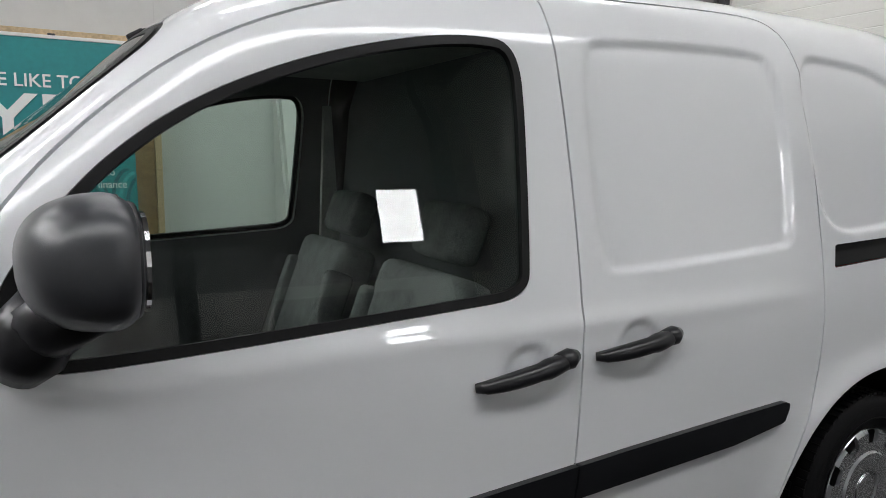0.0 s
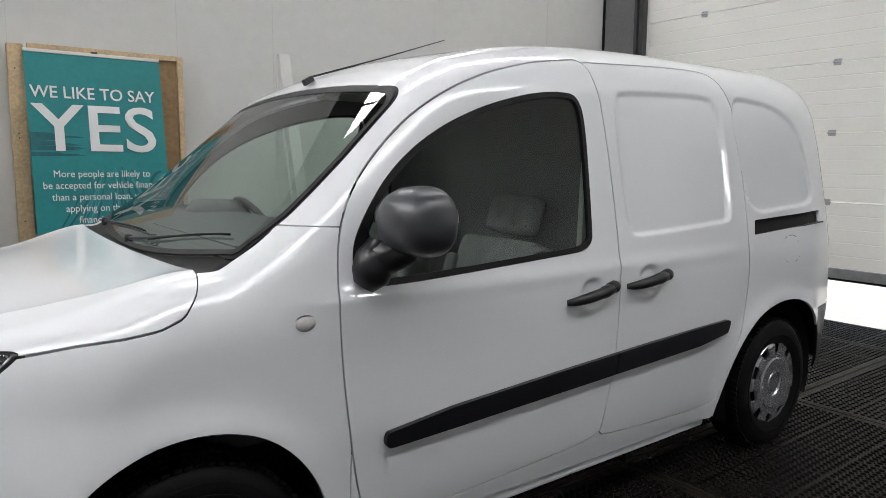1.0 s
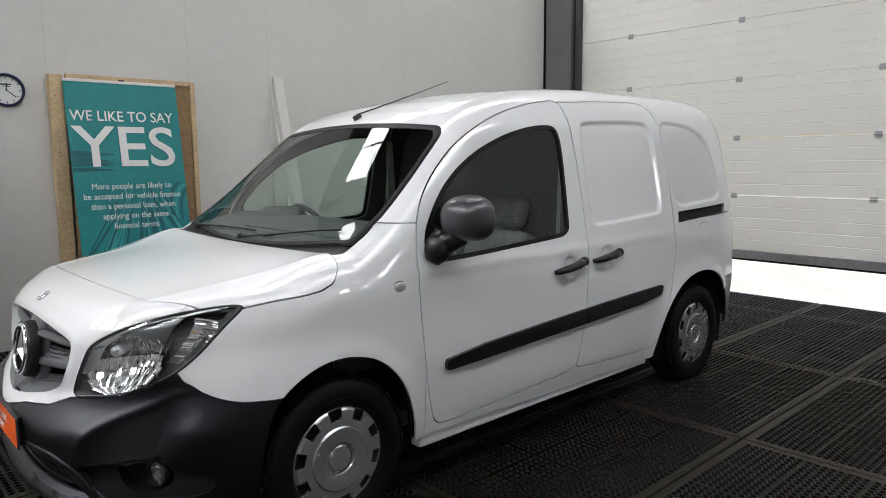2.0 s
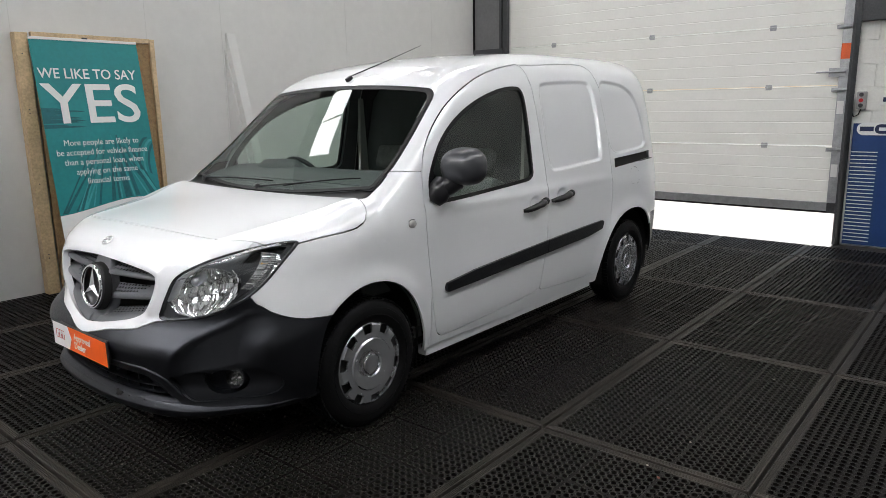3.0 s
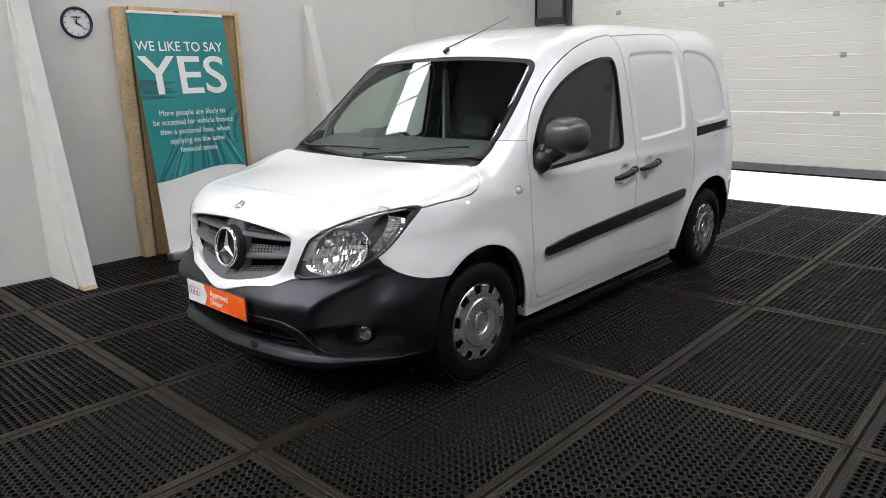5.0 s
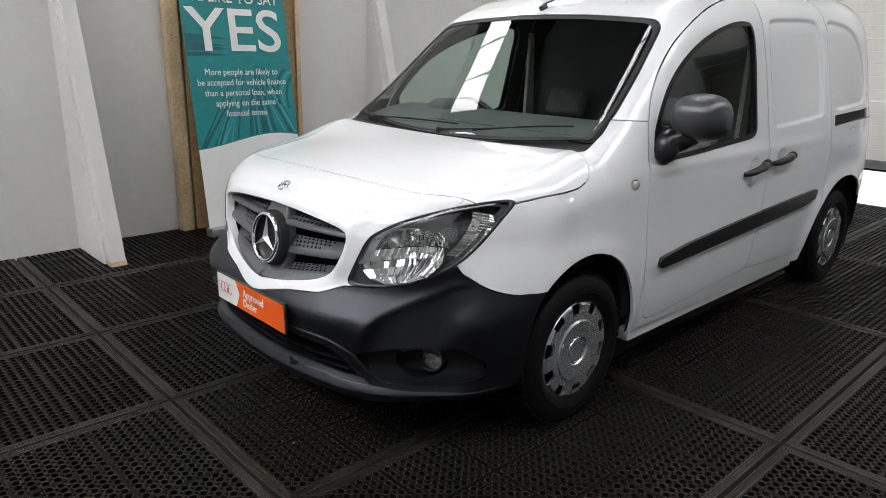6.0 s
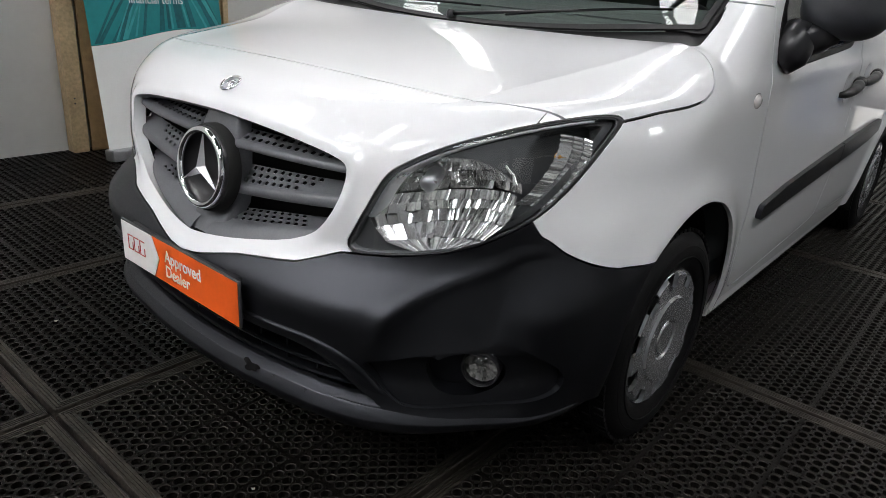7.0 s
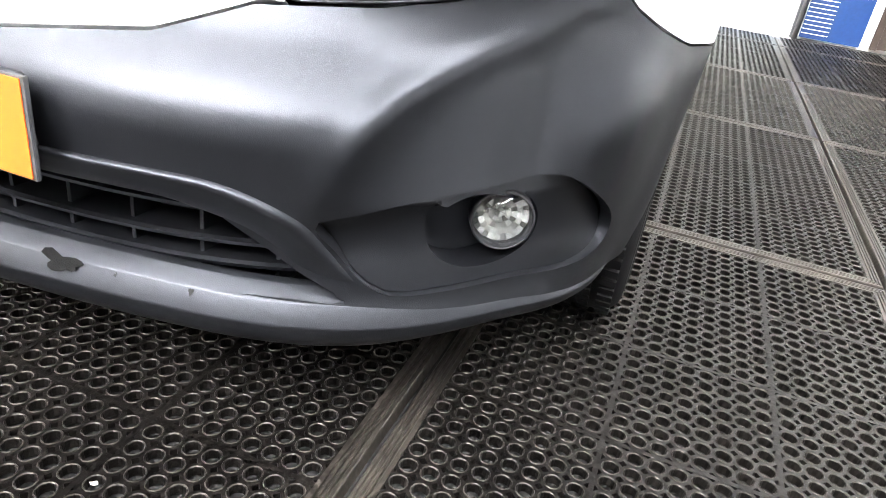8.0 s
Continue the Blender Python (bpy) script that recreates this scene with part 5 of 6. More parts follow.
    badge = part("badge_bowl", add(bmesh.new(), cup, lean), GLOSS_BLACK, g, "round black badge bowl", True)
    ringb = tube([(0, r * math.cos(a), r * math.sin(a)) for a in [k * math.pi / 32 for k in range(64)]], .0085, 12, True)
    part("ring", add(bmesh.new(), ringb, lean), CHROME, badge, "chrome ring", True)
    st = bmesh.new()
    top = st.verts.new((-.012, 0, 0))
    back = []
    tips, roots = [], []
    for k in range(3):
        a = math.pi / 2 + k * 2 * math.pi / 3
        tips.append(st.verts.new((0.0, r * math.cos(a), r * math.sin(a))))
        b = a + math.pi / 3
        roots.append(st.verts.new((.004, .0135 * math.cos(b), .0135 * math.sin(b))))
    for k in range(3):
        st.faces.new((top, tips[k], roots[k]))
        st.faces.new((top, roots[k - 1], tips[k]))
    part("spokes", add(bmesh.new(), st, lean), SATIN, badge, "three chrome spokes")
    # small round badge on the bonnet's lip
    sb = add(bmesh.new(), tube([(.023 * math.cos(a), .026 * math.sin(a), 0) for a in [k * math.pi / 14 for k in range(28)]], .004, 8, True), Matrix.Translation((.142, 0, .9015)) @ Matrix.Rotation(radians(-34), 4, "Y"))
    add(sb, lathe([(.0, .003), (.011, .002), (.013, 0)], 20, "z"), Matrix.Translation((.142, 0, .9015)) @ Matrix.Rotation(radians(-34), 4, "Y"))
    part("bonnet_badge", sb, CHROME, van, "small round silver badge", True)


grille()


def number_plate():
    p = part("number_plate", box((-.030, -.262, .420), (-.0235, .262, .532), .002), STEEL_DARK, van, "dealer display plate, half white and half orange")
    x = -.0305
    part("white_half", prism([(.258, .423), (.258, .529), (.105, .529), (.075, .476), (.105, .423)], x - .0015, x, "x"), PLATE_WHITE, p)
    part("orange_half", prism([(-.258, .423), (-.258, .529), (.102, .529), (.072, .476), (.102, .423)], x - .0012, x, "x"), ORANGE, p, "orange printed half")
    def word(t, y, z, size, mat):
        m = Matrix(((0, 0, -1, x - .0022), (-1, 0, 0, y), (0, 1, 0, z), (0, 0, 0, 1)))
        lettering("lettering_line", t, size, m, mat, p, "LEFT", .0004, .92, bold=.0006, apart=True)
    word("Approved", .045, .481, .043, PLATE_WHITE)
    word("Dealer", .045, .442, .043, PLATE_WHITE)
    # plain red outline shapes in place of the maker's mark
    for k in range(3):
        y0 = .226 - .030 * k
        lb = bmesh.new()
        for a, b, lo, hi in ((0, .024, .498, .500), (0, .024, .4605, .4625), (0, .002, .4605, .500), (.022, .024, .4605, .482)):
            box((x - .003, y0 - b, lo), (x - .0016, y0 - a, hi), bm=lb)
        part("logo_shape", lb, RED_PAINT, p)
    part("plate_holder", box((-.020, -.235, .426), (.02, .235, .526), .006), GLOSS_BLACK, p)


number_plate()


def lower_inlet():
    # back board is near-black in place of the inlet's unlit depth
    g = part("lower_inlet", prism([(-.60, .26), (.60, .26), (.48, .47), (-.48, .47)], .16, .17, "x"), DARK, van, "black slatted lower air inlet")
    for k, z in enumerate((.389, .342, .312)):
        half = (.455, .49, .53)[k]
        path = []
        for q in range(41):
            y = -half + 2 * half * q / 40
            path.append((y, z - .012 + .02 * (y / .5) ** 2, .034, .0055))
        ribbon("slat", path, .0055, .05, BLACK_PLASTIC, g, "black plastic slat", back=.07)
    front = [(front_x(y, .285) + .004, y) for y in [-.56 + 1.12 * q / 30 for q in range(31)]]
    part("inlet_floor", prism(front + [(.22, .56), (.22, -.56)], .268, .276, "z"), BLACK_PLASTIC, g)
    for q in range(-5, 6):
        y = q * .092
        x = front_x(y, .36)
        part("rib", box((x + .052, y - .003, .285), (x + .10, y + .003, .435), .001), BLACK_PLASTIC, g)


lower_inlet()


LAMP_BOWL = [(.598 + .116 * math.cos(k * math.pi / 16), .745 + .098 * math.sin(k * math.pi / 16) + .016 * math.cos(k * math.pi / 16)) for k in range(32)]
LAMP_BOWL = np.array(LAMP_BOWL)


def head_lamp(mirror):
    s = 1 if mirror else -1
    rnd = random.Random(11)
    cover = panel("head_lamp", skin, lamp, CLEAR, van, "clear wrap-round headlamp with chrome reflectors", mirror=mirror, offset=.001, flange=0)
    cover.visible_shadow = False
    edge = lambda p: outline(-p[:, 1], p[:, 2], LAMP)
    def strip(name, d0, d1, lift0, lift1, mat, label, keep=None):
        """A band that follows the lamp's outline, from d0 to d1 inside it."""
        loop = np.concatenate([LAMP, LAMP[:1]])
        ring = spread_along(loop, 150)[:-1]
        t = np.roll(ring, -1, 0) - np.roll(ring, 1, 0)
        t /= np.linalg.norm(t, axis=1, keepdims=True)
        normal = np.stack([t[:, 1], -t[:, 0]], 1)
        if outline(*(ring[:1] + normal[:1] * .004).T, LAMP)[0] > 0:
            normal = -normal
        verts, faces = [], []
        mid = (d0 + d1) / 2
        for q, m in zip(ring, normal):
            for d, lift in ((d0, lift0 - .012), (d0, lift0), (mid, max(lift0, lift1) + .0012), (d1, lift1), (d1, lift1 - .03)):
                y, z = q + m * d
                verts.append((face_x(y, z) - lift, s * y, z))
        for k in range(150):
            if keep and not keep(*ring[k]):
                continue
            for b in range(4):
                f = (k * 5 + b, k * 5 + b + 1, (k + 1) % 150 * 5 + b + 1, (k + 1) % 150 * 5 + b)
                faces.append(f)
        return put(name, verts, faces, mat, cover, label, True)
    strip("lamp_rim", -.001, .0022, .001, .0015, GLOSS_BLACK, "black lamp edge")
    strip("bezel_wall", .0023, .0060, -.0010, -.006, LAMP_BEZEL, "grey wall inside the lamp's edge")
    strip("upper_trim", .007, .013, -.008, -.012, SATIN, "silver strip along the lamp's upper edge", lambda y, z: z > .70 + .42 * (y - .46) and y < .76)
    rim = Skin(skin.p, list(lamp))
    inner = rim.part_off(lambda p: edge(p) + .004)
    panel("lamp_housing", rim, inner, DARK, cover, "", mirror=mirror, offset=-.115, flange=0)
    # dark bezel with openings for both reflectors
    bez = Skin(rim.p, list(inner))
    bez.part_off(lambda p: outline(-p[:, 1], p[:, 2], LAMP_BOWL))
    tip = bez.part_off(lambda p: np.maximum(np.maximum(.705 + p[:, 1] * 1.0 + .10 * (p[:, 2] - .80), 0 * p[:, 0] - 1), edge(p) + .014))
    panel("bezel", bez, bez.faces, LAMP_BEZEL, cover, "dark grey smooth bezel", mirror=mirror, offset=-.013, flange=.04)
    panel("tip_pocket", bez, tip, LAMP_BEZEL, cover, "", mirror=mirror, offset=-.055, flange=0)
    def facet(verts, faces, corner, bow, tw):
        """A bowed pane between four corners: three strips that swell outward."""
        b = len(verts)
        c = [np.array(q) for q in corner]
        for k in range(4):
            t = k / 3
            lift = np.array([-bow * math.sin(math.pi * t) + tw * (t - .5), 0, 0])
            verts.append(tuple(c[0] * (1 - t) + c[1] * t + lift))
            verts.append(tuple(c[3] * (1 - t) + c[2] * t + lift))
        for k in range(3):
            q = b + 2 * k
            faces.append((q, q + 1, q + 3, q + 2))
    # main bowl: rings of fluted panes round the lamp cap
    cy, cz = .598, .745
    cx = face_x(cy, cz)
    verts, faces = [], []
    levels = (-.99, -.74, -.46, -.22, -.04, .16, .36, .56, .76, .98)
    for i in range(len(levels) - 1):
        v0, v1 = levels[i], levels[i + 1] - .004
        n = (9, 15, 19, 13, 17, 12, 17, 14, 11)[i]
        slant = (-.30, -.26, -.20, -.1, .0, .04, .0, .04, .05)[i]
        shelf = (0, .002, .004, -.008, -.010, .006, -.004, .0, .0)[i]
        for k in range(n):
            def at(u, v):
                half = math.sqrt(max(1 - v * v, .02))
                r2 = min((u * half) ** 2 + v * v, 1)
                uu = u * half + slant * (v - v1) * (1 - u * u)
                y, z = cy + .121 * uu, cz + .101 * v + .016 * uu
                edge_x = cx + .62 * (y - cy) + .36 * (z - cz)
                return (edge_x + .036 + .085 * (1 - r2) + shelf, s * y, z)
            u0, u1 = -1 + 2 * k / n, -1 + 2 * (k + .985) / n
            jig = rnd.uniform(-.007, .007)
            corner = [at(u0, v0), at(u1, v0), at(u1, v1), at(u0, v1)]
            corner = [(q[0] + (jig if m > 1 else -jig) * .6, *q[1:]) for m, q in enumerate(corner)]
            facet(verts, faces, corner, rnd.uniform(.001, .0045), rnd.uniform(-.005, .005))
    put("main_reflector", verts, faces, BRIGHT_REFLECTOR, cover, "fluted chrome main reflector", True)
    hold = Matrix.Translation((cx + .036, s * (cy - .040), cz + .040)) @ Matrix.Rotation(radians(-12), 4, "Y") @ Matrix.Rotation(radians(-25 * s), 4, "Z")
    part("lamp_cap", add(bmesh.new(), lathe([(.0, -.030), (.011, -.028), (.0175, -.022), (.019, .0), (.019, .06)], 24, "x"), hold), SATIN, cover, "silver bulb shield", True)
    # fluted strip that sweeps up into the tip
    verts, faces = [], []
    spine = [(.722, .742), (.738, .768), (.749, .797), (.756, .827), (.757, .856), (.750, .882)]
    for k in range(16):
        def on(t, w):
            q = t * 5
            m = min(int(q), 4)
            f = q - m
            y = spine[m][0] * (1 - f) + spine[m + 1][0] * f
            z = spine[m][1] * (1 - f) + spine[m + 1][1] * f
            y, z = y + w * .020, z - w * .008
            return (face_x(y, z) + .020 + .012 * (1 - w * w), s * y, z)
        for w0, w1 in ((-1, -.35), (-.30, .30), (.35, 1)):
            facet(verts, faces, [on(k / 16, w0), on((k + .94) / 16, w0), on((k + .94) / 16, w1), on(k / 16, w1)], .002, rnd.uniform(-.008, .008))
    put("side_reflector", verts, faces, BRIGHT_REFLECTOR, cover, "fluted chrome strip", True)
    am = add(bmesh.new(), lathe([(.0, -.012), (.006, -.011), (.009, 0), (.009, .02)], 14, "x"), Matrix.Translation((face_x(.735, .845) + .04, s * .735, .845)))
    part("amber_bulb", am, AMBER, cover, "amber bulb", True)


head_lamp(False)
head_lamp(True)


def fog_lamp(s):
    c = Vector((.275, s * .694, .384))
    turn = Matrix.Translation(c) @ Matrix.Rotation(radians(-24 * s), 4, "Z")
    lens = lathe([(.0, -.012), (.022, -.010), (.036, -.004), (.0385, .010)], 36, "x")
    f = part("fog_lamp", add(bmesh.new(), lens, turn), CLEAR, van, "round clear fog lamp in a black pocket", True)
    f.visible_shadow = False
    rnd = random.Random(5)
    fv, ff = [], []
    for i in range(5):
        n = (5, 11, 16, 21, 26)[i]
        for k in range(n):
            tw = rnd.uniform(-.0022, .0022)
            b = len(fv)
            for rr, kk, t in ((i, k, tw), (i + 1, k, tw), (i + 1, k + 1, -tw), (i, k + 1, -tw)):
                rad, ang = .0005 + .0075 * rr, 2 * math.pi * kk / n + .3 * i
                fv.append(turn @ Vector((.026 - .010 * (rad * rad / .0018) + t, rad * math.cos(ang), rad * math.sin(ang))))
            ff.append((b, b + 1, b + 2, b + 3))
    put("fog_reflector", fv, ff, FOG_CHROME, f, "faceted chrome reflector")
    part("fog_bezel", add(bmesh.new(), lathe([(.0385, .016), (.0385, -.002), (.0405, -.0035), (.0425, .000), (.0435, .04), (.0, .045)], 36, "x"), turn), GLOSS_BLACK, f, "", True)


fog_lamp(-1)
fog_lamp(1)


# ---- cabin ----
def cabin():
    prof = [(.98, .55), (.965, .98), (1.0, 1.045), (1.06, 1.072), (1.18, 1.105), (1.32, 1.125), (1.43, 1.120), (1.475, 1.06), (1.45, .80), (1.36, .55)]
    b = prism(prof, -.70, .70, "y", .012)
    dash = part("dashboard", b, DASH, van, "charcoal dashboard", True)
    dash.data.shade_flat()
    part("binnacle", add(bmesh.new(), lathe([(.0, .0), (.6, .05), (.85, .0), (1, -.12)], 32, "z"), Matrix.Translation((1.37, .36, 1.12)) @ Matrix.Diagonal((.13, .21, .75, 1))), DASH, dash, "", True)
    part("dash_crease", box((1.10, -.60, 1.080), (1.104, .25, 1.088)), GREY_PLASTIC, dash)
    for y in (-.55, .55):
        part("air_vent", add(bmesh.new(), tube([(.045 * math.cos(a), .045 * math.sin(a), 0) for a in [k * math.pi / 12 for k in range(24)]], .007, 8, True), Matrix.Translation((1.44, y, 1.112)) @ Matrix.Rotation(.5, 4, "Y")), GLOSS_BLACK, dash, "", True)
    lean = Matrix.Translation((1.56, .36, .995)) @ Matrix.Rotation(radians(62), 4, "Y")
    wheel_rim = tube([(.185 * math.cos(a), .185 * math.sin(a), 0) for a in [k * math.pi / 24 for k in range(48)]], .014, 10, True)
    sw = part("steering_wheel", add(bmesh.new(), wheel_rim, lean), GLOSS_BLACK, van, "black steering wheel", True)
    hub = box((-.05, -.07, -.02), (.05, .07, .03), .015)
    box((-.18, -.02, -.005), (.0, .02, .01), .004, bm=hub)
    box((-.02, -.18, -.005), (.03, .18, .01), .004, bm=hub)
    part("hub", add(bmesh.new(), hub, lean), GLOSS_BLACK, sw)
    part("column", tube([(1.35, .36, .90), (1.54, .36, 1.01)], .045, 12), DASH, sw)
    for y in (.37, -.37):
        seat = part("seat_cushion", box((1.66, y - .24, .44), (2.16, y + .24, .60), .05, seg=3), SEAT_CLOTH, van, "grey cloth seat", True)
        up = Matrix.Translation((2.13, y, .52)) @ Matrix.Rotation(radians(20), 4, "Y")
        part("backrest", add(bmesh.new(), box((-.07, -.225, 0), (.07, .225, .52), .05, seg=3), up), SEAT_CLOTH, seat, "", True)
        part("bolster", add(bmesh.new(), box((-.10, -.245, .02), (.0, -.185, .42), .028, seg=3), up), SEAT_CLOTH, seat, "", True)
        part("bolster", add(bmesh.new(), box((-.10, .185, .02), (.0, .245, .42), .028, seg=3), up), SEAT_CLOTH, seat, "", True)
        part("headrest", add(bmesh.new(), box((-.045, -.13, .55), (.05, .13, .71), .04, seg=3), up), SEAT_CLOTH, seat, "", True)
    part("bulkhead", prism([(-.78, .30), (.78, .30), (.79, .95), (.66, 1.50), (.52, 1.66), (-.52, 1.66), (-.66, 1.50), (-.79, .95)], 2.46, 2.49, "x"), DASH, van, "dark load bay bulkhead")
    part("cabin_floor", box((1.0, -.78, .30), (2.46, .78, .36)), DASH, van)
    part("roof_lining", box((1.90, -.50, 1.60), (2.46, .50, 1.615), .004), LINING, van)
    for s in (-1, 1):
        part("pillar_trim", prism([(2.33, .45), (2.44, .45), (2.43, 1.0), (2.40, 1.52), (2.37, 1.52), (2.35, 1.0)], s * .715 - .012, s * .715 + .012, "y"), LINING, van, "pale grey pillar trim")


cabin()


# ---- wipers, aerial ----
def wiper(pivot, tip, elbow):
    def onto(x, y, up):
        lo, hi = .8, 1.6
        for _ in range(26):
            m = (lo + hi) / 2
            if body(np.array([x]), np.array([y]), np.array([m]))[0] < 0:
                lo = m
            else:
                hi = m
        return (x, y, lo + up)
    arm = tube([onto(*pivot, .006), onto(*elbow, .013), onto(*tip, .012)], .008, 8, radii=[.006, .004, .0025])
    w = part("wiper_arm", arm, GLOSS_BLACK, van, "black wiper arm", True)
    (px, py), (tx, ty) = elbow, tip
    pts = [onto(px + (tx - px) * t * 1.35 - (tx - px) * .25, py + (ty - py) * t * 1.35 - (ty - py) * .25, .010) for t in [k / 12 for k in range(13)]]
    part("wiper_blade", tube(pts, .0032, 8), RUBBER, w, "", True)
    part("pivot_cap", add(bmesh.new(), lathe([(.0, .012), (.011, .010), (.014, 0), (.014, -.02)], 16, "z"), Matrix.Translation(onto(*pivot, .008))), GLOSS_BLACK, w, "", True)


wiper((1.005, .60), (1.000, -.02), (1.0, .30))
wiper((.968, .04), (1.066, -.60), (.998, -.25))
z0 = float(np.interp(1.615, *PROF))
ant = part("aerial", tube([(1.625, 0, z0 + .03), (1.95, .01, 1.735 + .0), (2.274, .022, 1.842)], .0022, 8, radii=[.004, .003, .002]), GLOSS_BLACK, van, "thin black roof aerial", True)
part("aerial_base", add(bmesh.new(), box((-.026, -.011, 0), (.020, .011, .024), .006), Matrix.Translation((1.625, 0, z0 + .008)) @ Matrix.Rotation(radians(-30), 4, "Y")), GLOSS_BLACK, ant)


# ---- rubber mats ----
PITCH_X, PITCH_Y = 1.53, 0.912
ROWS = [-3.36, -1.80, -0.240, 1.350, 2.856, 4.290, 5.923, 6.59]
Y0 = -1.495
EDGE_X, EDGE_Y, RIB = 0.039, 0.039, 0.0085


def mat_mesh(fine, blocks=5):
    """A mat with its near corner at nought, every hole cut; fine: with rounded rims; blocks: of eight holes along it."""
    w, d = PITCH_X - 0.006, PITCH_Y - 0.006
    if blocks < 5:
        w = 2 * EDGE_X + blocks * (w - 2 * EDGE_X - 4 * RIB) / 5 + (blocks - 1) * RIB
    verts, faces, worn = [], [], []
    ix, iy = 8 * blocks, 24
    lx, ly = w - 2 * EDGE_X - (blocks - 1) * RIB, d - 2 * EDGE_Y - 2 * RIB
    cx, cy = lx / ix, ly / iy
    top, low = 0.0, -0.014
    def vert(*c):
        verts.append(c)
        return len(verts) - 1
    def ring_of(x, y, r, n, z, turn=0.0):
        return [vert(x + r * math.cos(2 * math.pi * k / n + turn), y + r * math.sin(2 * math.pi * k / n + turn), z) for k in range(n)]
    for i in range(ix):
        for j in range(iy):
            x, y = EDGE_X + (i + .5) * cx + RIB * (i // 8), EDGE_Y + (j + .5) * cy + RIB * (j // 8)
            c = 0.0068
            hx, hy = cx / 2, cy / 2
            # cell outline with clipped corners, so that four cells leave a small hole between them
            if fine:
                n = 12
                cell = [(hx, -hy + c), (hx, 0), (hx, hy - c), (hx - c, hy), (0, hy), (-hx + c, hy), (-hx, hy - c), (-hx, 0), (-hx, -hy + c), (-hx + c, -hy), (0, -hy), (hx - c, -hy)]
            else:
                n = 8
                cell = [(hx, -hy + c), (hx, hy - c), (hx - c, hy), (-hx + c, hy), (-hx, hy - c), (-hx, -hy + c), (-hx + c, -hy), (hx - c, -hy)]
            outer = [vert(x + a, y + b, top) for a, b in cell]
            turn = math.atan2(-hy + c, hx)
            if fine:
                chain = [outer, ring_of(x, y, .0150, n, top, turn), ring_of(x, y, .0139, n, top + .0016, turn), ring_of(x, y, .0125, n, top, turn), ring_of(x, y, .0116, n, low, turn)]
            else:
                chain = [outer, ring_of(x, y, .0128, n, top + .0012, turn), ring_of(x, y, .0118, n, low, turn)]
            for level, (a, b) in enumerate(zip(chain, chain[1:])):
                for k in range(n):
                    q = (k + 1) % n
                    (worn if fine and level in (1, 2) else faces).append((a[k], a[q], b[q], b[k]))
            if fine:
                skirt = [vert(x + a, y + b, low) for a, b in cell]
                for k in (2, 5, 8, 11):
                    q = (k + 1) % n
                    faces.append((skirt[k], skirt[q], outer[q], outer[k]))
    # solid border with a sloped outer edge
    a = [(0, 0), (w, 0), (w, d), (0, d)]
    b = [(EDGE_X, EDGE_Y), (w - EDGE_X, EDGE_Y), (w - EDGE_X, d - EDGE_Y), (EDGE_X, d - EDGE_Y)]
    base = [vert(*p, -.018) for p in a]
    rings = [base]
    for t, h in ((.13, -.001), (.18, .0012), (.30, .0012), (.33, -.0016), (.38, -.0016), (.41, .0012), (.50, .0012), (.53, -.0016), (.58, -.0016), (.61, .0012), (.70, .0012), (.73, -.0016), (.78, -.0016), (.81, .0012), (1.0, .0012)):
        rings.append([vert(p[0] * (1 - t) + q[0] * t, p[1] * (1 - t) + q[1] * t, h) for p, q in zip(a, b)])
    rings.append([vert(*p, -.014) for p in b])
    border = []
    for r0, r1 in zip(rings, rings[1:]):
        for k in range(4):
            q = (k + 1) % 4
            border.append((r0[k], r0[q], r1[q], r1[k]))
    # solid ribs between blocks of eight by eight holes
    for k in range(1, blocks):
        x = EDGE_X + 8 * k * cx + RIB * (k - 1)
        faces.append(tuple(vert(a, b, .0004) for a, b in ((x, EDGE_Y), (x + RIB, EDGE_Y), (x + RIB, d - EDGE_Y), (x, d - EDGE_Y))))
    for k in range(1, 3):
        y = EDGE_Y + 8 * k * cy + RIB * (k - 1)
        faces.append(tuple(vert(a, b, .0006) for a, b in ((EDGE_X, y), (w - EDGE_X, y), (w - EDGE_X, y + RIB), (EDGE_X, y + RIB))))
    return verts, faces, worn, border


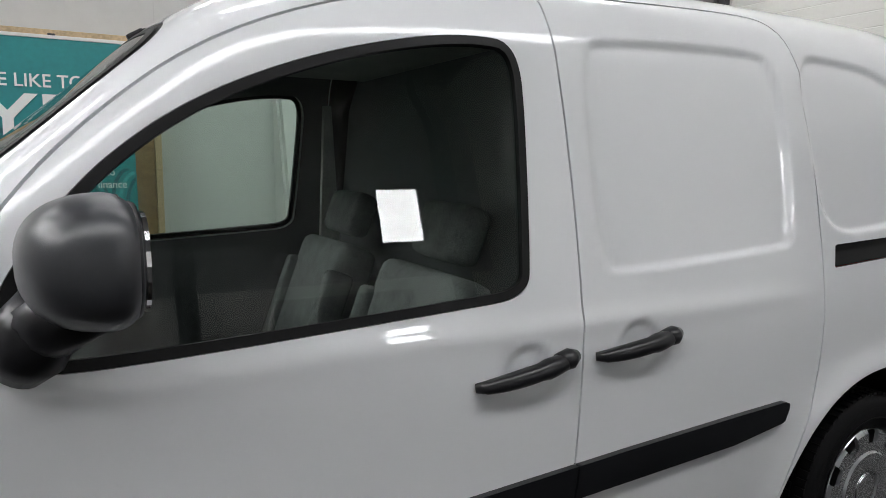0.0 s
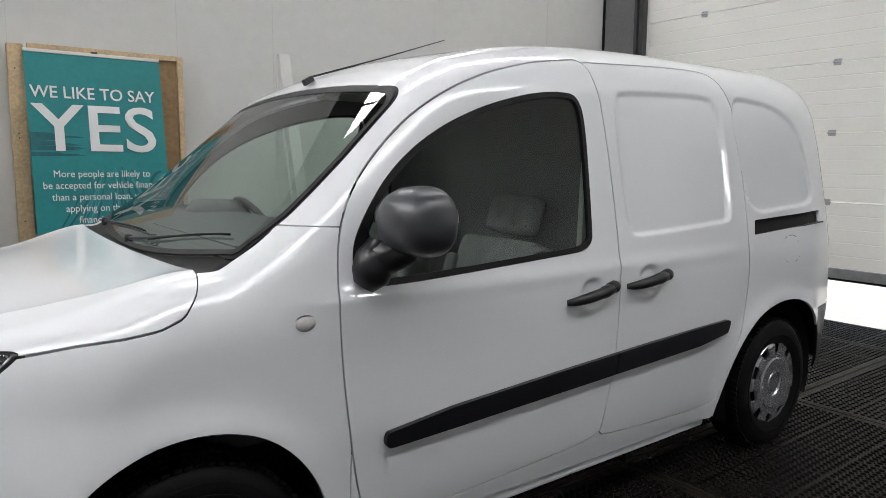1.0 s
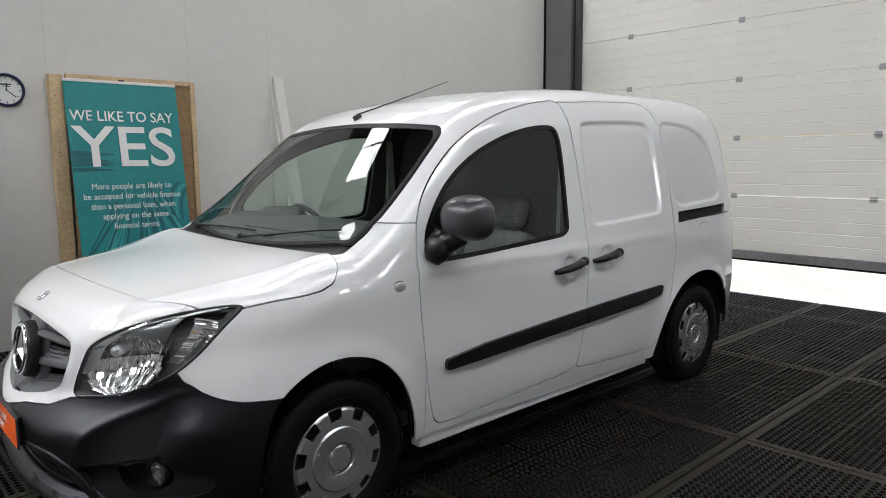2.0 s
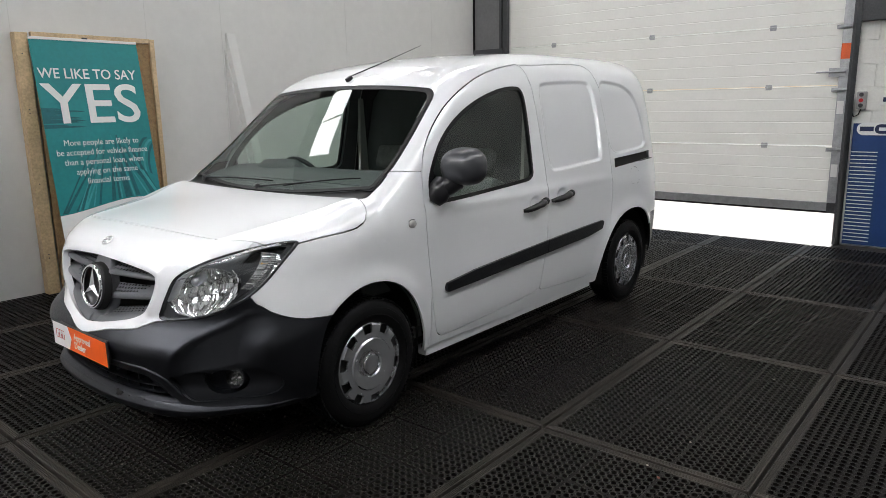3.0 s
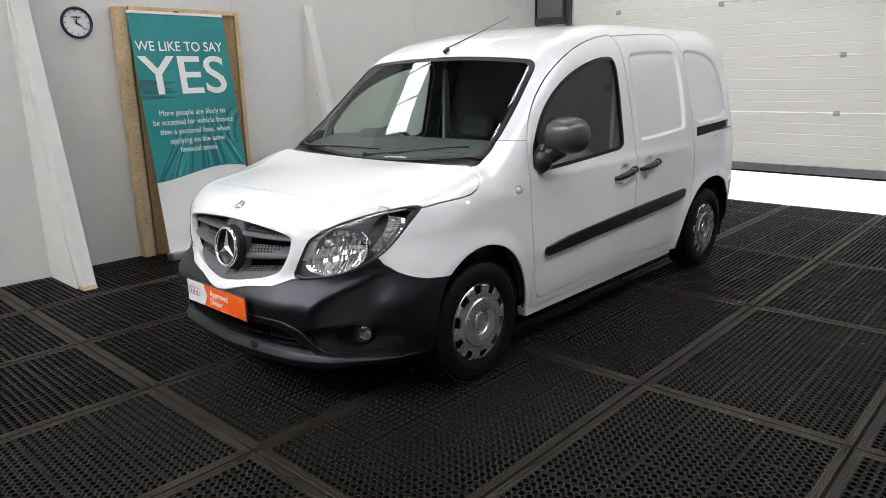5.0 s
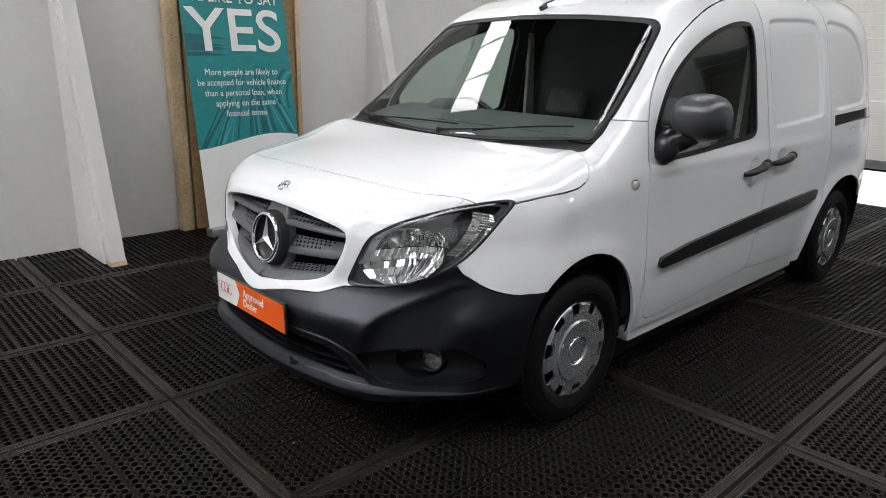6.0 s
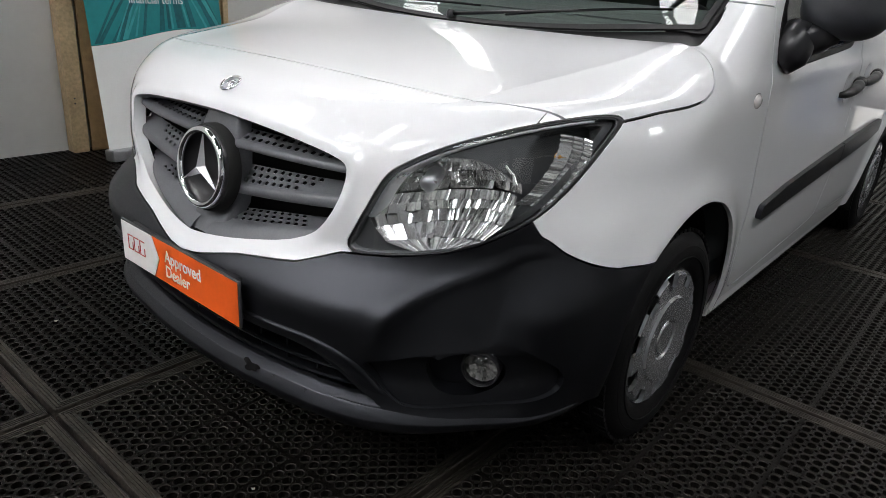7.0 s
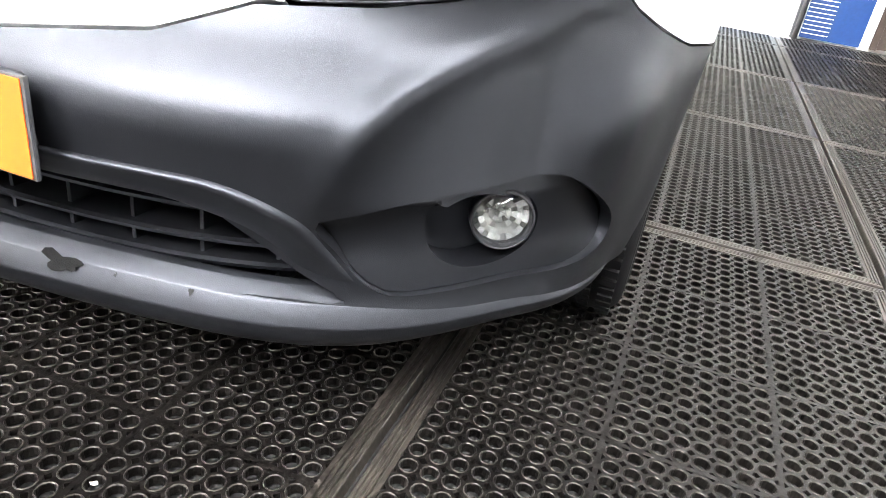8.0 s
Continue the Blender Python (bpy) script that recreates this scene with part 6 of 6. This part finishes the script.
def mats():
    made = []
    for fine, blocks in ((True, 5), (False, 5), (False, 2)):
        verts, holes, worn, border = mat_mesh(fine, blocks)
        me = bpy.data.meshes.new("rubber_mat")
        me.from_pydata(verts, [], holes + worn + border)
        me.materials.append(MAT_RUBBER)
        me.materials.append(STRIP_RUBBER)
        me.materials.append(WORN_RUBBER)
        me.polygons.foreach_set("material_index", [0] * len(holes) + [2] * len(worn) + [1] * len(border))
        made.append(me)
    near, far, short = made
    for x, x1 in zip(ROWS, ROWS[1:]):
        for j in range(-2, 5):
            y = Y0 + j * PITCH_Y
            close = -1.9 < x < 2.9 and -2.6 < y < 0.3
            cut = x1 - x < 1
            ob = new("rubber_mat", near if close else short if cut else far)
            ob.location = (x + .003, y + .003, -.002)
            ob.scale = (1 if cut else (x1 - x) / PITCH_X, 1, 1)
            tagged(ob, "black rubber ring mat with round holes on the floor", "floor mat", "floor mats")


mats()


# ---- litter on the mats ----
SCRAP_PALE = material("pale_paper_scrap", (0.42, 0.38, 0.33), 0.8, spread=0.2, scale=40)
SCRAP_RED = material("reddish_wrapper_scrap", (0.22, 0.055, 0.035), 0.5, spread=0.3, scale=60)


def scrap(x, y, size, mat, label, seed):
    """A crumpled leaf of paper, bent along two creases, with a ragged outline."""
    rnd = random.Random(seed)
    bm = bmesh.new()
    n = 11
    fold = rnd.uniform(0, math.pi)
    def at(r, a):
        px, py = r * math.cos(a), r * math.sin(a) * .65
        u = px * math.cos(fold) + py * math.sin(fold)
        return (px, py, .0015 + abs(u) * .45 + rnd.uniform(0, .0008))
    rings = [[bm.verts.new(at(size * f * rnd.uniform(.75, 1.2), 2 * math.pi * k / n)) for k in range(n)] for f in (.5, 1)]
    middle = bm.verts.new((0, 0, .0015))
    for k in range(n):
        q = (k + 1) % n
        bm.faces.new((middle, rings[0][k], rings[0][q]))
        bm.faces.new((rings[0][k], rings[1][k], rings[1][q], rings[0][q]))
    ob = part("paper_scrap", bm, mat)
    ob.location = (x, y, 0.0)
    ob.rotation_euler = (0, 0, rnd.uniform(0, 6))
    thick = ob.modifiers.new("thickness", "SOLIDIFY")
    thick.thickness = .0004
    tagged(ob, label, "litter", "litter on the mats")


for k, (x, y, size) in enumerate(((1.308, -2.019, .007), (1.877, -1.873, .006), (1.608, -2.085, .006), (2.57, -2.175, .008), (-.035, -.291, .006), (-.024, .839, .008))):
    scrap(x, y, size, SCRAP_PALE, "tiny crumpled pale paper scrap on the rubber mat", k)
scrap(1.242, -2.092, .010, SCRAP_RED, "small reddish wrapper scrap on the rubber mat", 9)
